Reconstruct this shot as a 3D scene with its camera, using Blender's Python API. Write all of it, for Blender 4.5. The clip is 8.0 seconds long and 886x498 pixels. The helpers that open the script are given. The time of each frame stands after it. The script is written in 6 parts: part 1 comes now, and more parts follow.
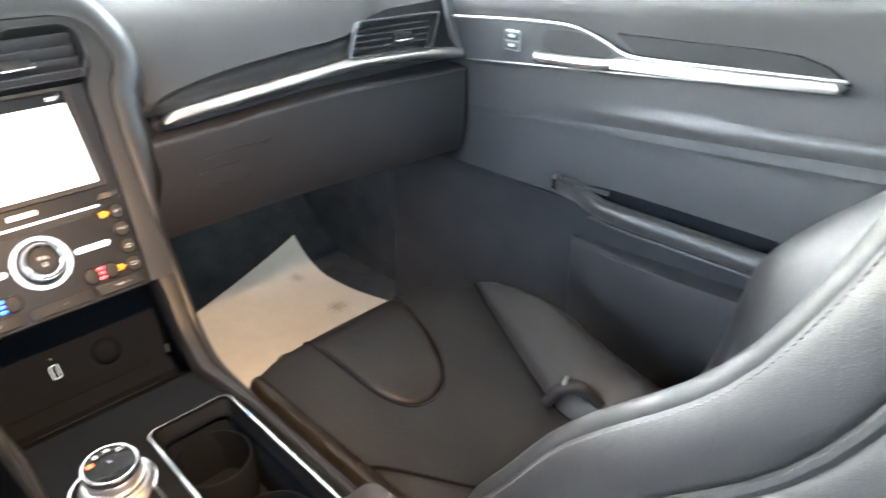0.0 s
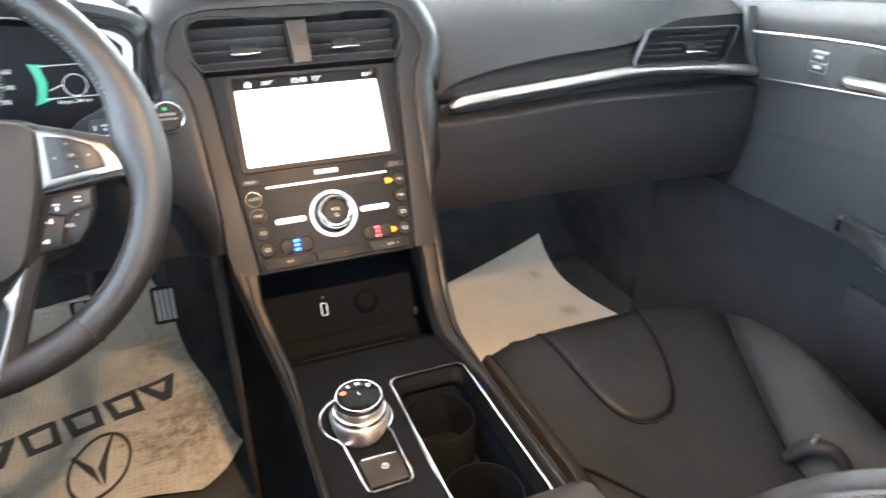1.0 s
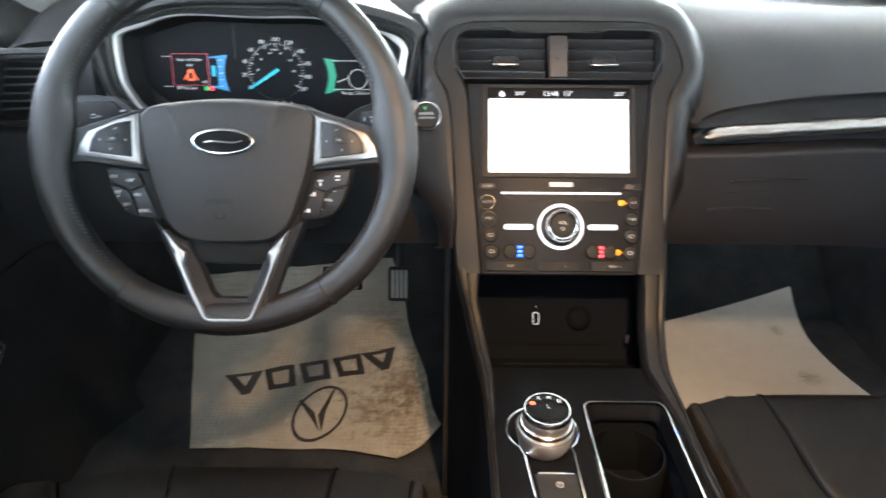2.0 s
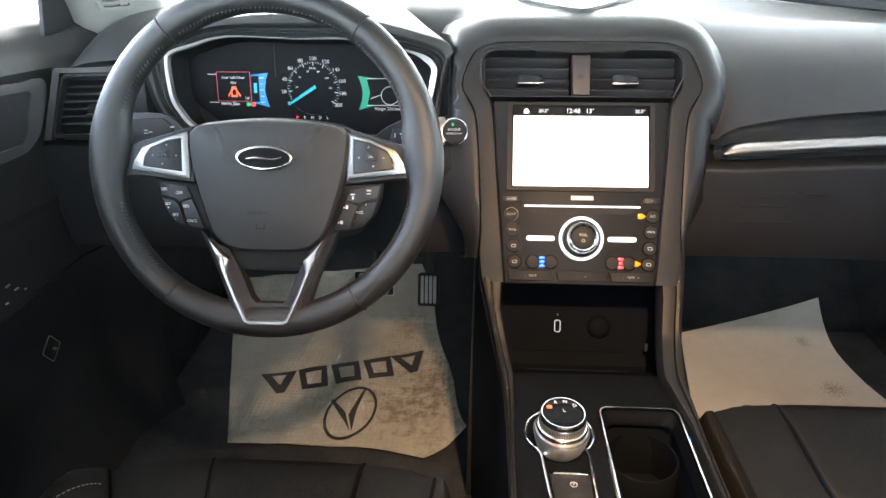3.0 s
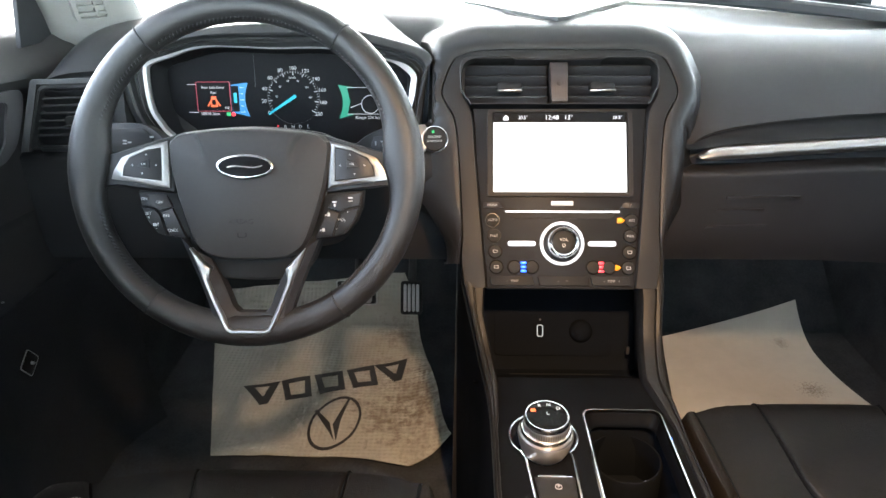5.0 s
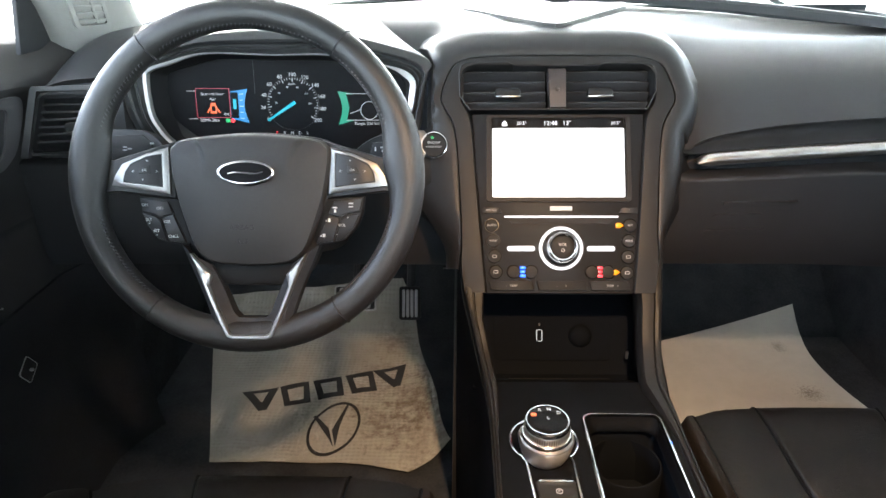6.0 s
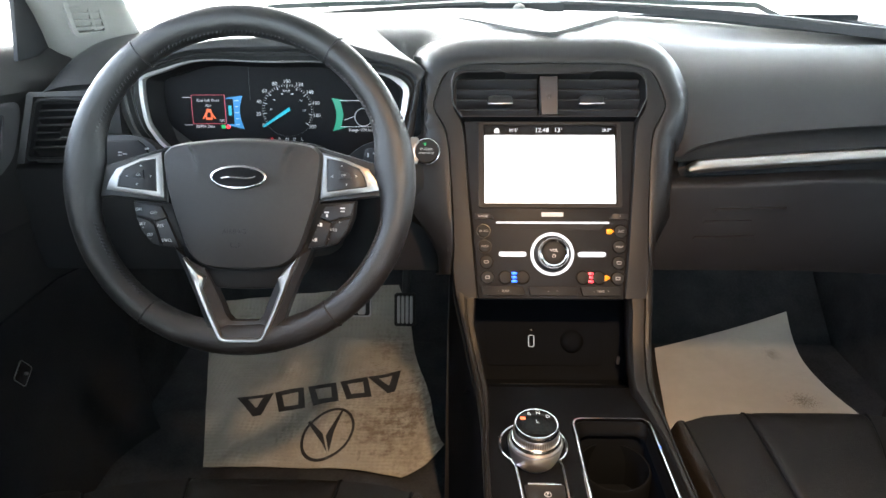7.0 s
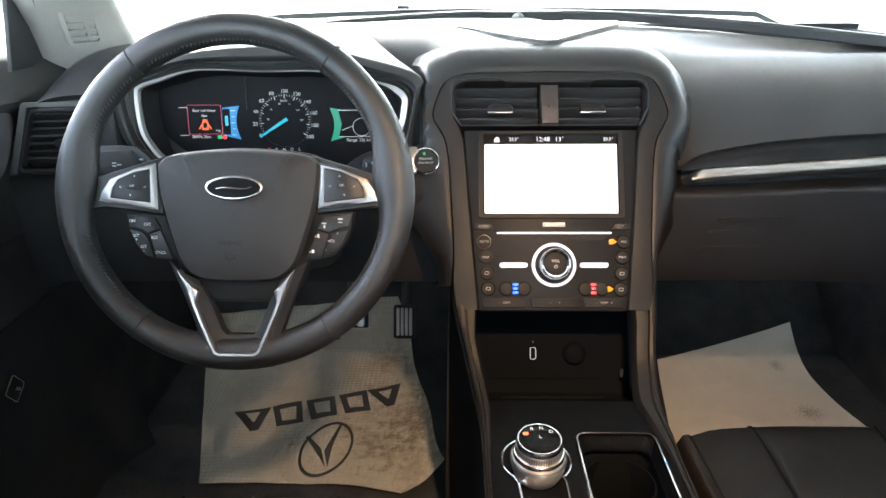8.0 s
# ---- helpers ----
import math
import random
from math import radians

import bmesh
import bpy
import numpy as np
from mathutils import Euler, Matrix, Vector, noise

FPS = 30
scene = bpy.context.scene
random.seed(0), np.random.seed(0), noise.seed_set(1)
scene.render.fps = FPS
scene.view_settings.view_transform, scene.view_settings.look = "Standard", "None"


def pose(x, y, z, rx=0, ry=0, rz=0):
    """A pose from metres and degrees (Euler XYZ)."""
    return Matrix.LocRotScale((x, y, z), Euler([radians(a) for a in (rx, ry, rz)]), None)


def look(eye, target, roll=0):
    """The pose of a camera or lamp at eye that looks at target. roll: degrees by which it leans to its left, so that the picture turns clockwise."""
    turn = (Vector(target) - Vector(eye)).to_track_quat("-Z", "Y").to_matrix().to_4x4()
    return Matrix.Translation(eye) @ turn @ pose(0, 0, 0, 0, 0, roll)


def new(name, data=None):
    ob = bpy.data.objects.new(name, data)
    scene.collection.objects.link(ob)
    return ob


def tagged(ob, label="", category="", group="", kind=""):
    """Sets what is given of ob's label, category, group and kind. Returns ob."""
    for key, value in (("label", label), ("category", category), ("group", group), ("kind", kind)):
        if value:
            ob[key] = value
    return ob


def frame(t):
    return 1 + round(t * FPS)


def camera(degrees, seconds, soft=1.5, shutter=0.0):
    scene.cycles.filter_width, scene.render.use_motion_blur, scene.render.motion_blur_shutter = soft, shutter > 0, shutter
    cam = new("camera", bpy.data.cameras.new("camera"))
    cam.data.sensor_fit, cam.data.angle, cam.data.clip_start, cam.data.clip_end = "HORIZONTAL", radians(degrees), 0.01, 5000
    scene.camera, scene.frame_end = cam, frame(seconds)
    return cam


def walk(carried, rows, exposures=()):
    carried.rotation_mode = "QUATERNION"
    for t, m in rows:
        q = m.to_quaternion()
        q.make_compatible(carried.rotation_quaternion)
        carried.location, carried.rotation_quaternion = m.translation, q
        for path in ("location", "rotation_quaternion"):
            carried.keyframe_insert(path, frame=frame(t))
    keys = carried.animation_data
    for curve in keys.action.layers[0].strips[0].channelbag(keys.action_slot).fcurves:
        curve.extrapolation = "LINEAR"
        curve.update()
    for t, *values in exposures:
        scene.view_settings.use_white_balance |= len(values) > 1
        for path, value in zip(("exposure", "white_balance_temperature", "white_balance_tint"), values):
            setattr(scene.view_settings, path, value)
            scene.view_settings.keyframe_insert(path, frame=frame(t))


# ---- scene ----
cam = camera(66.6, 8.0, shutter=0.4)
PATH = [
    (0, (-0.127, -0.625, 0.914), (1.099, 0.643, -0.028), -0.8),
    (0.5, (-0.163, -0.627, 0.91), (0.813, 0.853, -0.016), -0.2),
    (1, (-0.157, -0.628, 0.907), (0.512, 1.021, -0.007), -0.1),
    (1.5, (-0.144, -0.633, 0.912), (0.194, 1.123, 0.016), 0.0),
    (2, (-0.139, -0.641, 0.913), (-0.148, 1.153, 0.029), 0.3),
    (2.2, (-0.127, -0.644, 0.928), (-0.228, 1.143, 0.035), 0.3),
    (3.3, (-0.129, -0.682, 0.939), (-0.233, 1.117, 0.073), -0.5),
    (3.5, (-0.126, -0.681, 0.937), (-0.228, 1.12, 0.074), -0.6),
    (4, (-0.137, -0.683, 0.938), (-0.222, 1.121, 0.079), -0.6),
    (4.5, (-0.127, -0.682, 0.936), (-0.194, 1.125, 0.083), -0.5),
    (6, (-0.132, -0.685, 0.937), (-0.177, 1.133, 0.105), -0.5),
    (6.5, (-0.121, -0.691, 0.935), (-0.165, 1.132, 0.114), -0.5),
    (7, (-0.122, -0.693, 0.936), (-0.166, 1.136, 0.127), -0.3),
    (7.5, (-0.127, -0.692, 0.936), (-0.166, 1.145, 0.145), -0.4),
    (8, (-0.123, -0.679, 0.93), (-0.165, 1.163, 0.151), -0.5),
]
walk(cam, [(t, look(eye, target, roll)) for t, eye, target, roll in PATH],
     exposures=[(t, stops, 6500, 5) for t, stops in ((0.0, 5.72), (0.5, 5.7), (1.0, 5.5), (1.5, 4.85), (2.0, 4.83), (3.3, 4.83), (4.5, 4.83), (6.5, 4.63), (8.0, 4.50))])

# ---- world and lamps ----
world = bpy.data.worlds.new("overcast_daylight")
scene.world = world
world.use_nodes = True
wn = world.node_tree.nodes
sky = wn.new("ShaderNodeTexSky")
sky.sky_type, sky.sun_disc = "NISHITA", False
sky.sun_elevation, sky.sun_rotation = radians(42), radians(-18)
sky.dust_density, sky.ozone_density = 2.4, 0.8
pale = wn.new("ShaderNodeHueSaturation")
pale.inputs["Saturation"].default_value = 0.64
world.node_tree.links.new(sky.outputs[0], pale.inputs["Color"])
world.node_tree.links.new(pale.outputs[0], wn["Background"].inputs["Color"])
wn["Background"].inputs["Strength"].default_value = 0.15

sun = new("sun", bpy.data.lights.new("sun", "SUN"))
sun.data.energy, sun.data.angle, sun.data.color = 0.6, radians(20), (1.0, 0.98, 0.95)
sun.matrix_world = look((-1.0, 3.08, 3.42), (0, 0, 0.5))

dome = new("dome_light", bpy.data.lights.new("dome_light", "AREA"))
dome.data.energy, dome.data.size, dome.data.color = 0.115, 0.05, (1.0, 0.62, 0.34)
dome.data.spread = radians(74)
dome.matrix_world = look((0.01, -0.53, 1.195), (0.05, 0.16, 0.0))


# ---- materials ----
def material(name, color, rough=0.5, metal=0.0, grain=0.0, scale=900.0, vary=0.12, stain=0.0, coat=0.0,
             kind="noise", spec=0.5, patch=14.0):
    """Base colour broken up at two sizes, fine relief, and gloss that wanders a little."""
    m = bpy.data.materials.new(name)
    m.use_nodes = True
    n, l = m.node_tree.nodes, m.node_tree.links
    b = n["Principled BSDF"]
    b.inputs["Metallic"].default_value = metal
    b.inputs["Specular IOR Level"].default_value = spec
    b.inputs["Coat Weight"].default_value = coat
    b.inputs["Coat Roughness"].default_value = 0.08
    at = n.new("ShaderNodeTexCoord").outputs["Object"]
    big, small = n.new("ShaderNodeTexNoise"), n.new("ShaderNodeTexNoise")
    big.inputs["Scale"].default_value, big.inputs["Detail"].default_value = patch, 5
    small.inputs["Scale"].default_value, small.inputs["Detail"].default_value = scale * 0.3, 3
    for t in (big, small):
        l.new(at, t.inputs["Vector"])
    mix = n.new("ShaderNodeMath")
    mix.operation = "MULTIPLY_ADD"
    l.new(small.outputs["Fac"], mix.inputs[0])
    mix.inputs[1].default_value = 0.5
    l.new(big.outputs["Fac"], mix.inputs[2])
    ramp = n.new("ShaderNodeValToRGB")
    lo = [c * (1 - vary) for c in color]
    hi = [min(1, c * (1 + vary)) for c in color]
    ramp.color_ramp.elements[0].position, ramp.color_ramp.elements[1].position = 0.5, 1.0
    ramp.color_ramp.elements[0].color, ramp.color_ramp.elements[1].color = (*lo, 1), (*hi, 1)
    l.new(mix.outputs[0], ramp.inputs["Fac"])
    out = ramp.outputs["Color"]
    if stain:
        cloud, cut = n.new("ShaderNodeTexNoise"), n.new("ShaderNodeValToRGB")
        cloud.inputs["Scale"].default_value, cloud.inputs["Detail"].default_value = 9, 8
        cloud.inputs["Roughness"].default_value = 0.65
        l.new(at, cloud.inputs["Vector"])
        cut.color_ramp.elements[0].position, cut.color_ramp.elements[1].position = 0.52, 0.72
        cut.color_ramp.elements[1].color = (stain, stain, stain, 1)
        cut.color_ramp.elements[0].color = (0, 0, 0, 1)
        l.new(cloud.outputs["Fac"], cut.inputs["Fac"])
        dirt = n.new("ShaderNodeMix")
        dirt.data_type = "RGBA"
        l.new(cut.outputs["Color"], dirt.inputs[0])
        l.new(out, dirt.inputs[6])
        dirt.inputs[7].default_value = (0.12, 0.08, 0.05, 1)
        out = dirt.outputs[2]
    l.new(out, b.inputs["Base Color"])
    gloss = n.new("ShaderNodeMapRange")
    l.new(big.outputs["Fac"], gloss.inputs["Value"])
    gloss.inputs["To Min"].default_value = max(0.02, rough * 0.85)
    gloss.inputs["To Max"].default_value = min(1, rough * 1.15)
    l.new(gloss.outputs[0], b.inputs["Roughness"])
    if grain:
        if kind == "leather":
            tex = n.new("ShaderNodeTexVoronoi")
            tex.feature = "DISTANCE_TO_EDGE"
            crease = n.new("ShaderNodeTexNoise")
            crease.inputs["Scale"].default_value, crease.inputs["Detail"].default_value = 70, 6
            crease.inputs["Distortion"].default_value = 1.2
            l.new(at, crease.inputs["Vector"])
            fold = n.new("ShaderNodeMath")
            fold.operation = "MULTIPLY_ADD"
            l.new(crease.outputs["Fac"], fold.inputs[0])
            fold.inputs[1].default_value = 1.6
            l.new(tex.outputs["Distance"], fold.inputs[2])
            field = fold.outputs[0]
        elif kind == "emboss":
            tex = n.new("ShaderNodeTexVoronoi")
            tex.distance = "MANHATTAN"
            tex.inputs["Randomness"].default_value = 0.15
            field = tex.outputs["Distance"]
        else:
            tex = n.new("ShaderNodeTexNoise")
            tex.inputs["Detail"].default_value = 4
            field = tex.outputs["Fac"]
        tex.inputs["Scale"].default_value = scale
        l.new(at, tex.inputs["Vector"])
        bump = n.new("ShaderNodeBump")
        bump.inputs["Strength"].default_value, bump.inputs["Distance"].default_value = grain, 0.0006
        l.new(field, bump.inputs["Height"])
        l.new(bump.outputs[0], b.inputs["Normal"])
    return m


EXPOSURE = 4.5


def glow(name, color, strength):
    m = bpy.data.materials.new(name)
    m.use_nodes = True
    b = m.node_tree.nodes["Principled BSDF"]
    b.inputs["Base Color"].default_value = (*[c * 0.3 for c in color], 1)
    b.inputs["Emission Color"].default_value = (*color, 1)
    b.inputs["Emission Strength"].default_value = strength / 2 ** EXPOSURE
    b.inputs["Roughness"].default_value = 0.3
    return m


SOFT = material("soft_touch_dash", (0.030, 0.030, 0.030), 0.48, grain=0.25, scale=1100, spec=0.45)
STACK_SKIN = material("soft_stack_skin", (0.0175, 0.0173, 0.0173), 0.46, grain=0.25, scale=1100, spec=0.36)
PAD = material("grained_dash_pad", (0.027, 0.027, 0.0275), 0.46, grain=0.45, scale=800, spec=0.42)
PLASTIC = material("black_grained_plastic", (0.024, 0.0245, 0.0265), 0.58, grain=0.3, scale=1300, spec=0.4)
SMOOTH = material("dark_smooth_plastic", (0.019, 0.019, 0.020), 0.42, grain=0.05, scale=1500, spec=0.36)
BAND = material("grey_satin_paint", (0.0150, 0.0149, 0.0149), 0.50, spec=0.26, grain=0.05, scale=2000, vary=0.06)
RAIL = material("dark_satin_rail", (0.0105, 0.0104, 0.0105), 0.46, spec=0.24, grain=0.05, scale=1800)
# Near-black: shade of tray, wells and side walls painted in; seams share it.
CUBBY = material("shade_and_seam_black", (0.0042, 0.0052, 0.0070), 0.8, grain=0.2, scale=900, spec=0.05)
FACE = material("charcoal_faceplate", (0.015, 0.0145, 0.0148), 0.5, grain=0.06, scale=2200, spec=0.22)
GLOSS = material("gloss_black", (0.010, 0.010, 0.011), 0.12, vary=0.05, coat=0.5)
SATIN = material("satin_silver", (0.52, 0.505, 0.485), 0.38, metal=1.0, grain=0.04, scale=1800, vary=0.05)
DIAL_TOP = material("black_dial_glass", (0.004, 0.004, 0.0045), 0.12, vary=0.05, spec=0.12)
DIAL_METAL = material("polished_dial_metal", (0.70, 0.685, 0.66), 0.38, metal=1.0, grain=0.03, scale=1500, vary=0.05)
CHROME = material("bright_chrome", (0.85, 0.85, 0.86), 0.16, metal=1.0, vary=0.03)
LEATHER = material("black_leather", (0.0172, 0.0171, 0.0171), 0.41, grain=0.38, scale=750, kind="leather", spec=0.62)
RIM_HIDE = material("worn_rim_leather", (0.0175, 0.0167, 0.0162), 0.40, grain=0.55, scale=680, kind="leather", spec=0.6)
# The backrest leather again, darkened and warmed: shade and lamp tint painted in.
SHADED_HIDE = material("shaded_cushion_leather", (0.0112, 0.0101, 0.0094), 0.5, grain=0.5, scale=620, kind="leather", vary=0.15, spec=0.32)
# Shade lying over the seat cushions is put into this near-black colour.
PERF = material("shaded_perforated_leather", (0.0062, 0.0059, 0.0057), 0.5, grain=0.6, scale=420, kind="leather", vary=0.2, spec=0.24)
THREAD = material("grey_thread", (0.07, 0.07, 0.074), 0.7, vary=0.2)
SPOTS = (((-0.27, 0.62, 0.11), 0.09, 0.55), ((-0.21, 0.40, 0.11), 0.11, 0.60), ((-0.30, 0.50, 0.11), 0.08, 0.30), ((-0.19, 0.50, 0.11), 0.08, 0.50), ((-0.27, 0.33, 0.11), 0.10, 0.55), ((-0.33, 0.37, 0.11), 0.05, 0.35), ((-0.185, 0.30, 0.11), 0.16, 0.50), ((-0.25, 0.42, 0.11), 0.17, 0.32))
PAPER = material("creased_paper", (0.40, 0.383, 0.335), 0.72, grain=2.4, scale=105, kind="emboss", vary=0.10, stain=0.22, spec=0.3)
CLEAN_PAPER = material("clean_paper", (0.53, 0.505, 0.455), 0.75, grain=0.25, scale=220, kind="emboss", vary=0.06, stain=0.05, spec=0.3)


def soil_spots(mat, spots, size):
    nt = mat.node_tree
    spot_at = nt.nodes.new("ShaderNodeNewGeometry").outputs["Position"]
    grit = nt.nodes.new("ShaderNodeTexNoise")
    grit.inputs["Scale"].default_value, grit.inputs["Detail"].default_value, grit.inputs["Roughness"].default_value = size, 7, 0.75
    nt.links.new(spot_at, grit.inputs["Vector"])
    shade_in = nt.nodes["Principled BSDF"].inputs["Base Color"]
    for centre, reach, weight in spots:
        gap = nt.nodes.new("ShaderNodeVectorMath")
        gap.operation = "DISTANCE"
        nt.links.new(spot_at, gap.inputs[0])
        gap.inputs[1].default_value = centre
        near = nt.nodes.new("ShaderNodeMapRange")
        near.inputs["From Min"].default_value, near.inputs["From Max"].default_value = reach, 0.0
        near.inputs["To Min"].default_value, near.inputs["To Max"].default_value = -0.62, -0.30
        near.clamp = False
        nt.links.new(gap.outputs["Value"], near.inputs["Value"])
        both_in = nt.nodes.new("ShaderNodeMath")
        both_in.operation = "ADD"
        nt.links.new(near.outputs[0], both_in.inputs[0])
        nt.links.new(grit.outputs["Fac"], both_in.inputs[1])
        cover = nt.nodes.new("ShaderNodeMapRange")
        cover.inputs["From Min"].default_value, cover.inputs["From Max"].default_value = 0.0, 0.22
        cover.inputs["To Max"].default_value = weight
        nt.links.new(both_in.outputs[0], cover.inputs["Value"])
        soil = nt.nodes.new("ShaderNodeMix")
        soil.data_type = "RGBA"
        nt.links.new(cover.outputs[0], soil.inputs[0])
        nt.links.new(shade_in.links[0].from_socket, soil.inputs[6])
        soil.inputs[7].default_value = (0.13, 0.10, 0.075, 1)
        nt.links.new(soil.outputs[2], shade_in)


soil_spots(PAPER, SPOTS, 55)
soil_spots(CLEAN_PAPER, (((0.574, 0.436, 0.112), 0.045, 0.7), ((0.577, 0.598, 0.112), 0.03, 0.55)), 240)
INK = material("black_ink", (0.02, 0.02, 0.022), 0.6)
LOWER_SKIN = material("matte_lower_door_skin", (0.028, 0.0295, 0.032), 0.8, grain=0.4, scale=900, vary=0.2, spec=0.15)
CARPET = material("black_carpet", (0.034, 0.037, 0.041), 0.95, grain=1.0, scale=700, vary=0.4, spec=0.1)
FABRIC = material("grey_door_cloth", (0.032, 0.033, 0.035), 0.8, grain=0.6, scale=1500, vary=0.15)
PILLAR = material("pale_grey_trim", (0.25, 0.246, 0.236), 0.75, grain=0.4, scale=1200, vary=0.06)
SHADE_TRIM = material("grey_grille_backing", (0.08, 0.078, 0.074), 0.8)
BEZEL = material("silver_bezel_paint", (0.56, 0.55, 0.54), 0.34, metal=0.6, grain=0.03, scale=1800, vary=0.05)
DULL_TRIM = material("dull_grey_trim", (0.075, 0.075, 0.077), 0.48, metal=0.5, grain=0.03, scale=1800)
BORDER = material("dull_satin_border", (0.17, 0.17, 0.175), 0.42, metal=0.7, grain=0.03, scale=1800)
PAINT = material("dark_grey_car_paint", (0.055, 0.062, 0.060), 0.35, coat=0.4, vary=0.05)
GLOVE = material("dark_grained_lid", (0.023, 0.023, 0.024), 0.5, grain=0.3, scale=1200)
SPOKE = material("brushed_spoke_silver", (0.31, 0.303, 0.295), 0.38, metal=1.0, grain=0.04, scale=1800, vary=0.06)
HUB = material("matte_cover_skin", (0.0275, 0.0258, 0.0245), 0.55, grain=0.35, scale=900, spec=0.4)
RUBBER = material("black_rubber", (0.012, 0.012, 0.012), 0.7, grain=0.3, scale=600)
DARKWELL = material("deep_black_plastic", (0.0135, 0.0138, 0.0145), 0.55, grain=0.2, scale=1200, spec=0.22)
CONSOLE = material("console_black", (0.0032, 0.0036, 0.0043), 0.55, grain=0.2, scale=1400, spec=0.07)
DIVIDER = material("brown_grey_plastic", (0.036, 0.028, 0.026), 0.45, grain=0.1, scale=1500)
STEEL = material("brushed_steel", (0.55, 0.54, 0.53), 0.35, metal=1.0, vary=0.08)
PRINT = material("grey_print", (0.42, 0.42, 0.43), 0.6)
DIM_LINE = material("dim_grey_line", (0.35, 0.35, 0.35), 0.6)
PALE_PRINT = material("pale_print", (0.62, 0.62, 0.62), 0.5)
CONCRETE = material("pale_concrete", (0.42, 0.41, 0.39), 0.8, grain=0.4, scale=60, vary=0.15, stain=0.2, patch=0.6)
SKY_SHADE = material("grey_sky_shade", (0.42, 0.42, 0.41), 0.9, grain=0.2, scale=90, vary=0.05, patch=0.8)
L_SCREEN = glow("lit_screen", (0.96, 0.98, 1.0), 1.6)
L_WHITE = glow("lit_white", (0.93, 0.93, 1.0), 1.1)
L_DIM = glow("lit_dim_white", (0.80, 0.84, 0.88), 0.55)
L_BLUE = glow("lit_blue", (0.02, 0.13, 1.0), 3.6)
L_RED = glow("lit_red", (1.0, 0.05, 0.07), 2.6)
L_REDLINE = glow("lit_dark_red", (0.75, 0.08, 0.13), 0.6)
L_AMBER = glow("lit_amber", (1.0, 0.30, 0.01), 1.35)
L_GREEN = glow("lit_green", (0.03, 0.75, 0.22), 0.8)
L_TEAL = glow("lit_teal", (0.03, 0.55, 0.72), 0.9)
L_GREENGLOW = glow("lit_sea_green", (0.02, 0.30, 0.18), 0.9)
L_BLUEGLOW = glow("lit_sky_blue", (0.02, 0.26, 0.62), 0.9)
L_ORANGE = glow("lit_orange", (1.0, 0.16, 0.04), 1.1)
L_DARK = material("dark_display", (0.006, 0.006, 0.007), 0.5, spec=0.12)
GLASS = bpy.data.materials.new("clear_glass")
GLASS.use_nodes = True
g = GLASS.node_tree.nodes["Principled BSDF"]
g.inputs["Transmission Weight"].default_value, g.inputs["Roughness"].default_value = 1.0, 0.0
g.inputs["IOR"].default_value = 1.08
g.inputs["Base Color"].default_value = (0.97, 0.99, 0.98, 1)


# ---- building helpers ----
def basis(o, x, y):
    x, y = Vector(x).normalized(), Vector(y).normalized()
    z = x.cross(y)
    m = Matrix((x, y, z)).transposed().to_4x4()
    m.translation = o
    return m


TILT_S = radians(30)
M_STACK = basis((0, 0.174, 0.67), (1, 0, 0), (0, math.sin(TILT_S), math.cos(TILT_S)))
TILT_W = radians(21)
M_WHEEL = basis((-0.36, 0.003, 0.705), (1, 0, 0), (0, math.sin(TILT_W), math.cos(TILT_W)))
M_CLUSTER = basis((-0.365, 0.24, 0.74), (1, 0, 0), (0, 0.17, 0.985))
M_TOP = Matrix.Identity(4)
M_TOP.translation = (0, 0, 0.43)


def thing(name, at, label, category, group="", kind=""):
    ob = new(name)
    ob.location = at
    ob.empty_display_size = 0.05
    return tagged(ob, label, category, group, kind)


def where(ob):
    at = Vector(ob.location)
    while ob.parent:
        ob = ob.parent
        at += ob.location
    return at


def part(name, bm, mat, parent=None, label="", smooth=True, angle=38):
    """One mesh object from a bmesh in world metres, with its origin at its middle."""
    bmesh.ops.recalc_face_normals(bm, faces=bm.faces)
    pts = [v.co for v in bm.verts]
    mid = (Vector([min(p[i] for p in pts) for i in range(3)]) + Vector([max(p[i] for p in pts) for i in range(3)])) / 2
    bm.transform(Matrix.Translation(-mid))
    me = bpy.data.meshes.new(name)
    bm.to_mesh(me)
    bm.free()
    me.materials.append(mat)
    ob = new(name, me)
    if smooth:
        me.shade_smooth()
        me.set_sharp_from_angle(angle=radians(angle))
    ob.location = mid - (where(parent) if parent else Vector())
    ob.parent = parent
    return tagged(ob, label)


def curve_through(points, n=8, closed=False):
    """Catmull-Rom through points of any dimension, n steps a span."""
    p = [Vector(q) for q in points]
    k, out = len(p), []
    for i in range(k if closed else k - 1):
        if closed:
            a, b, c, d = p[(i - 1) % k], p[i], p[(i + 1) % k], p[(i + 2) % k]
        else:
            b, c = p[i], p[i + 1]
            a = p[i - 1] if i else b * 2 - c
            d = p[i + 2] if i + 2 < k else c * 2 - b
        for s in range(n):
            t = s / n
            out.append(0.5 * (2 * b + (c - a) * t + (2 * a - 5 * b + 4 * c - d) * t * t + (3 * b - a - 3 * c + d) * t ** 3))
    if not closed:
        out.append(p[-1])
    return out


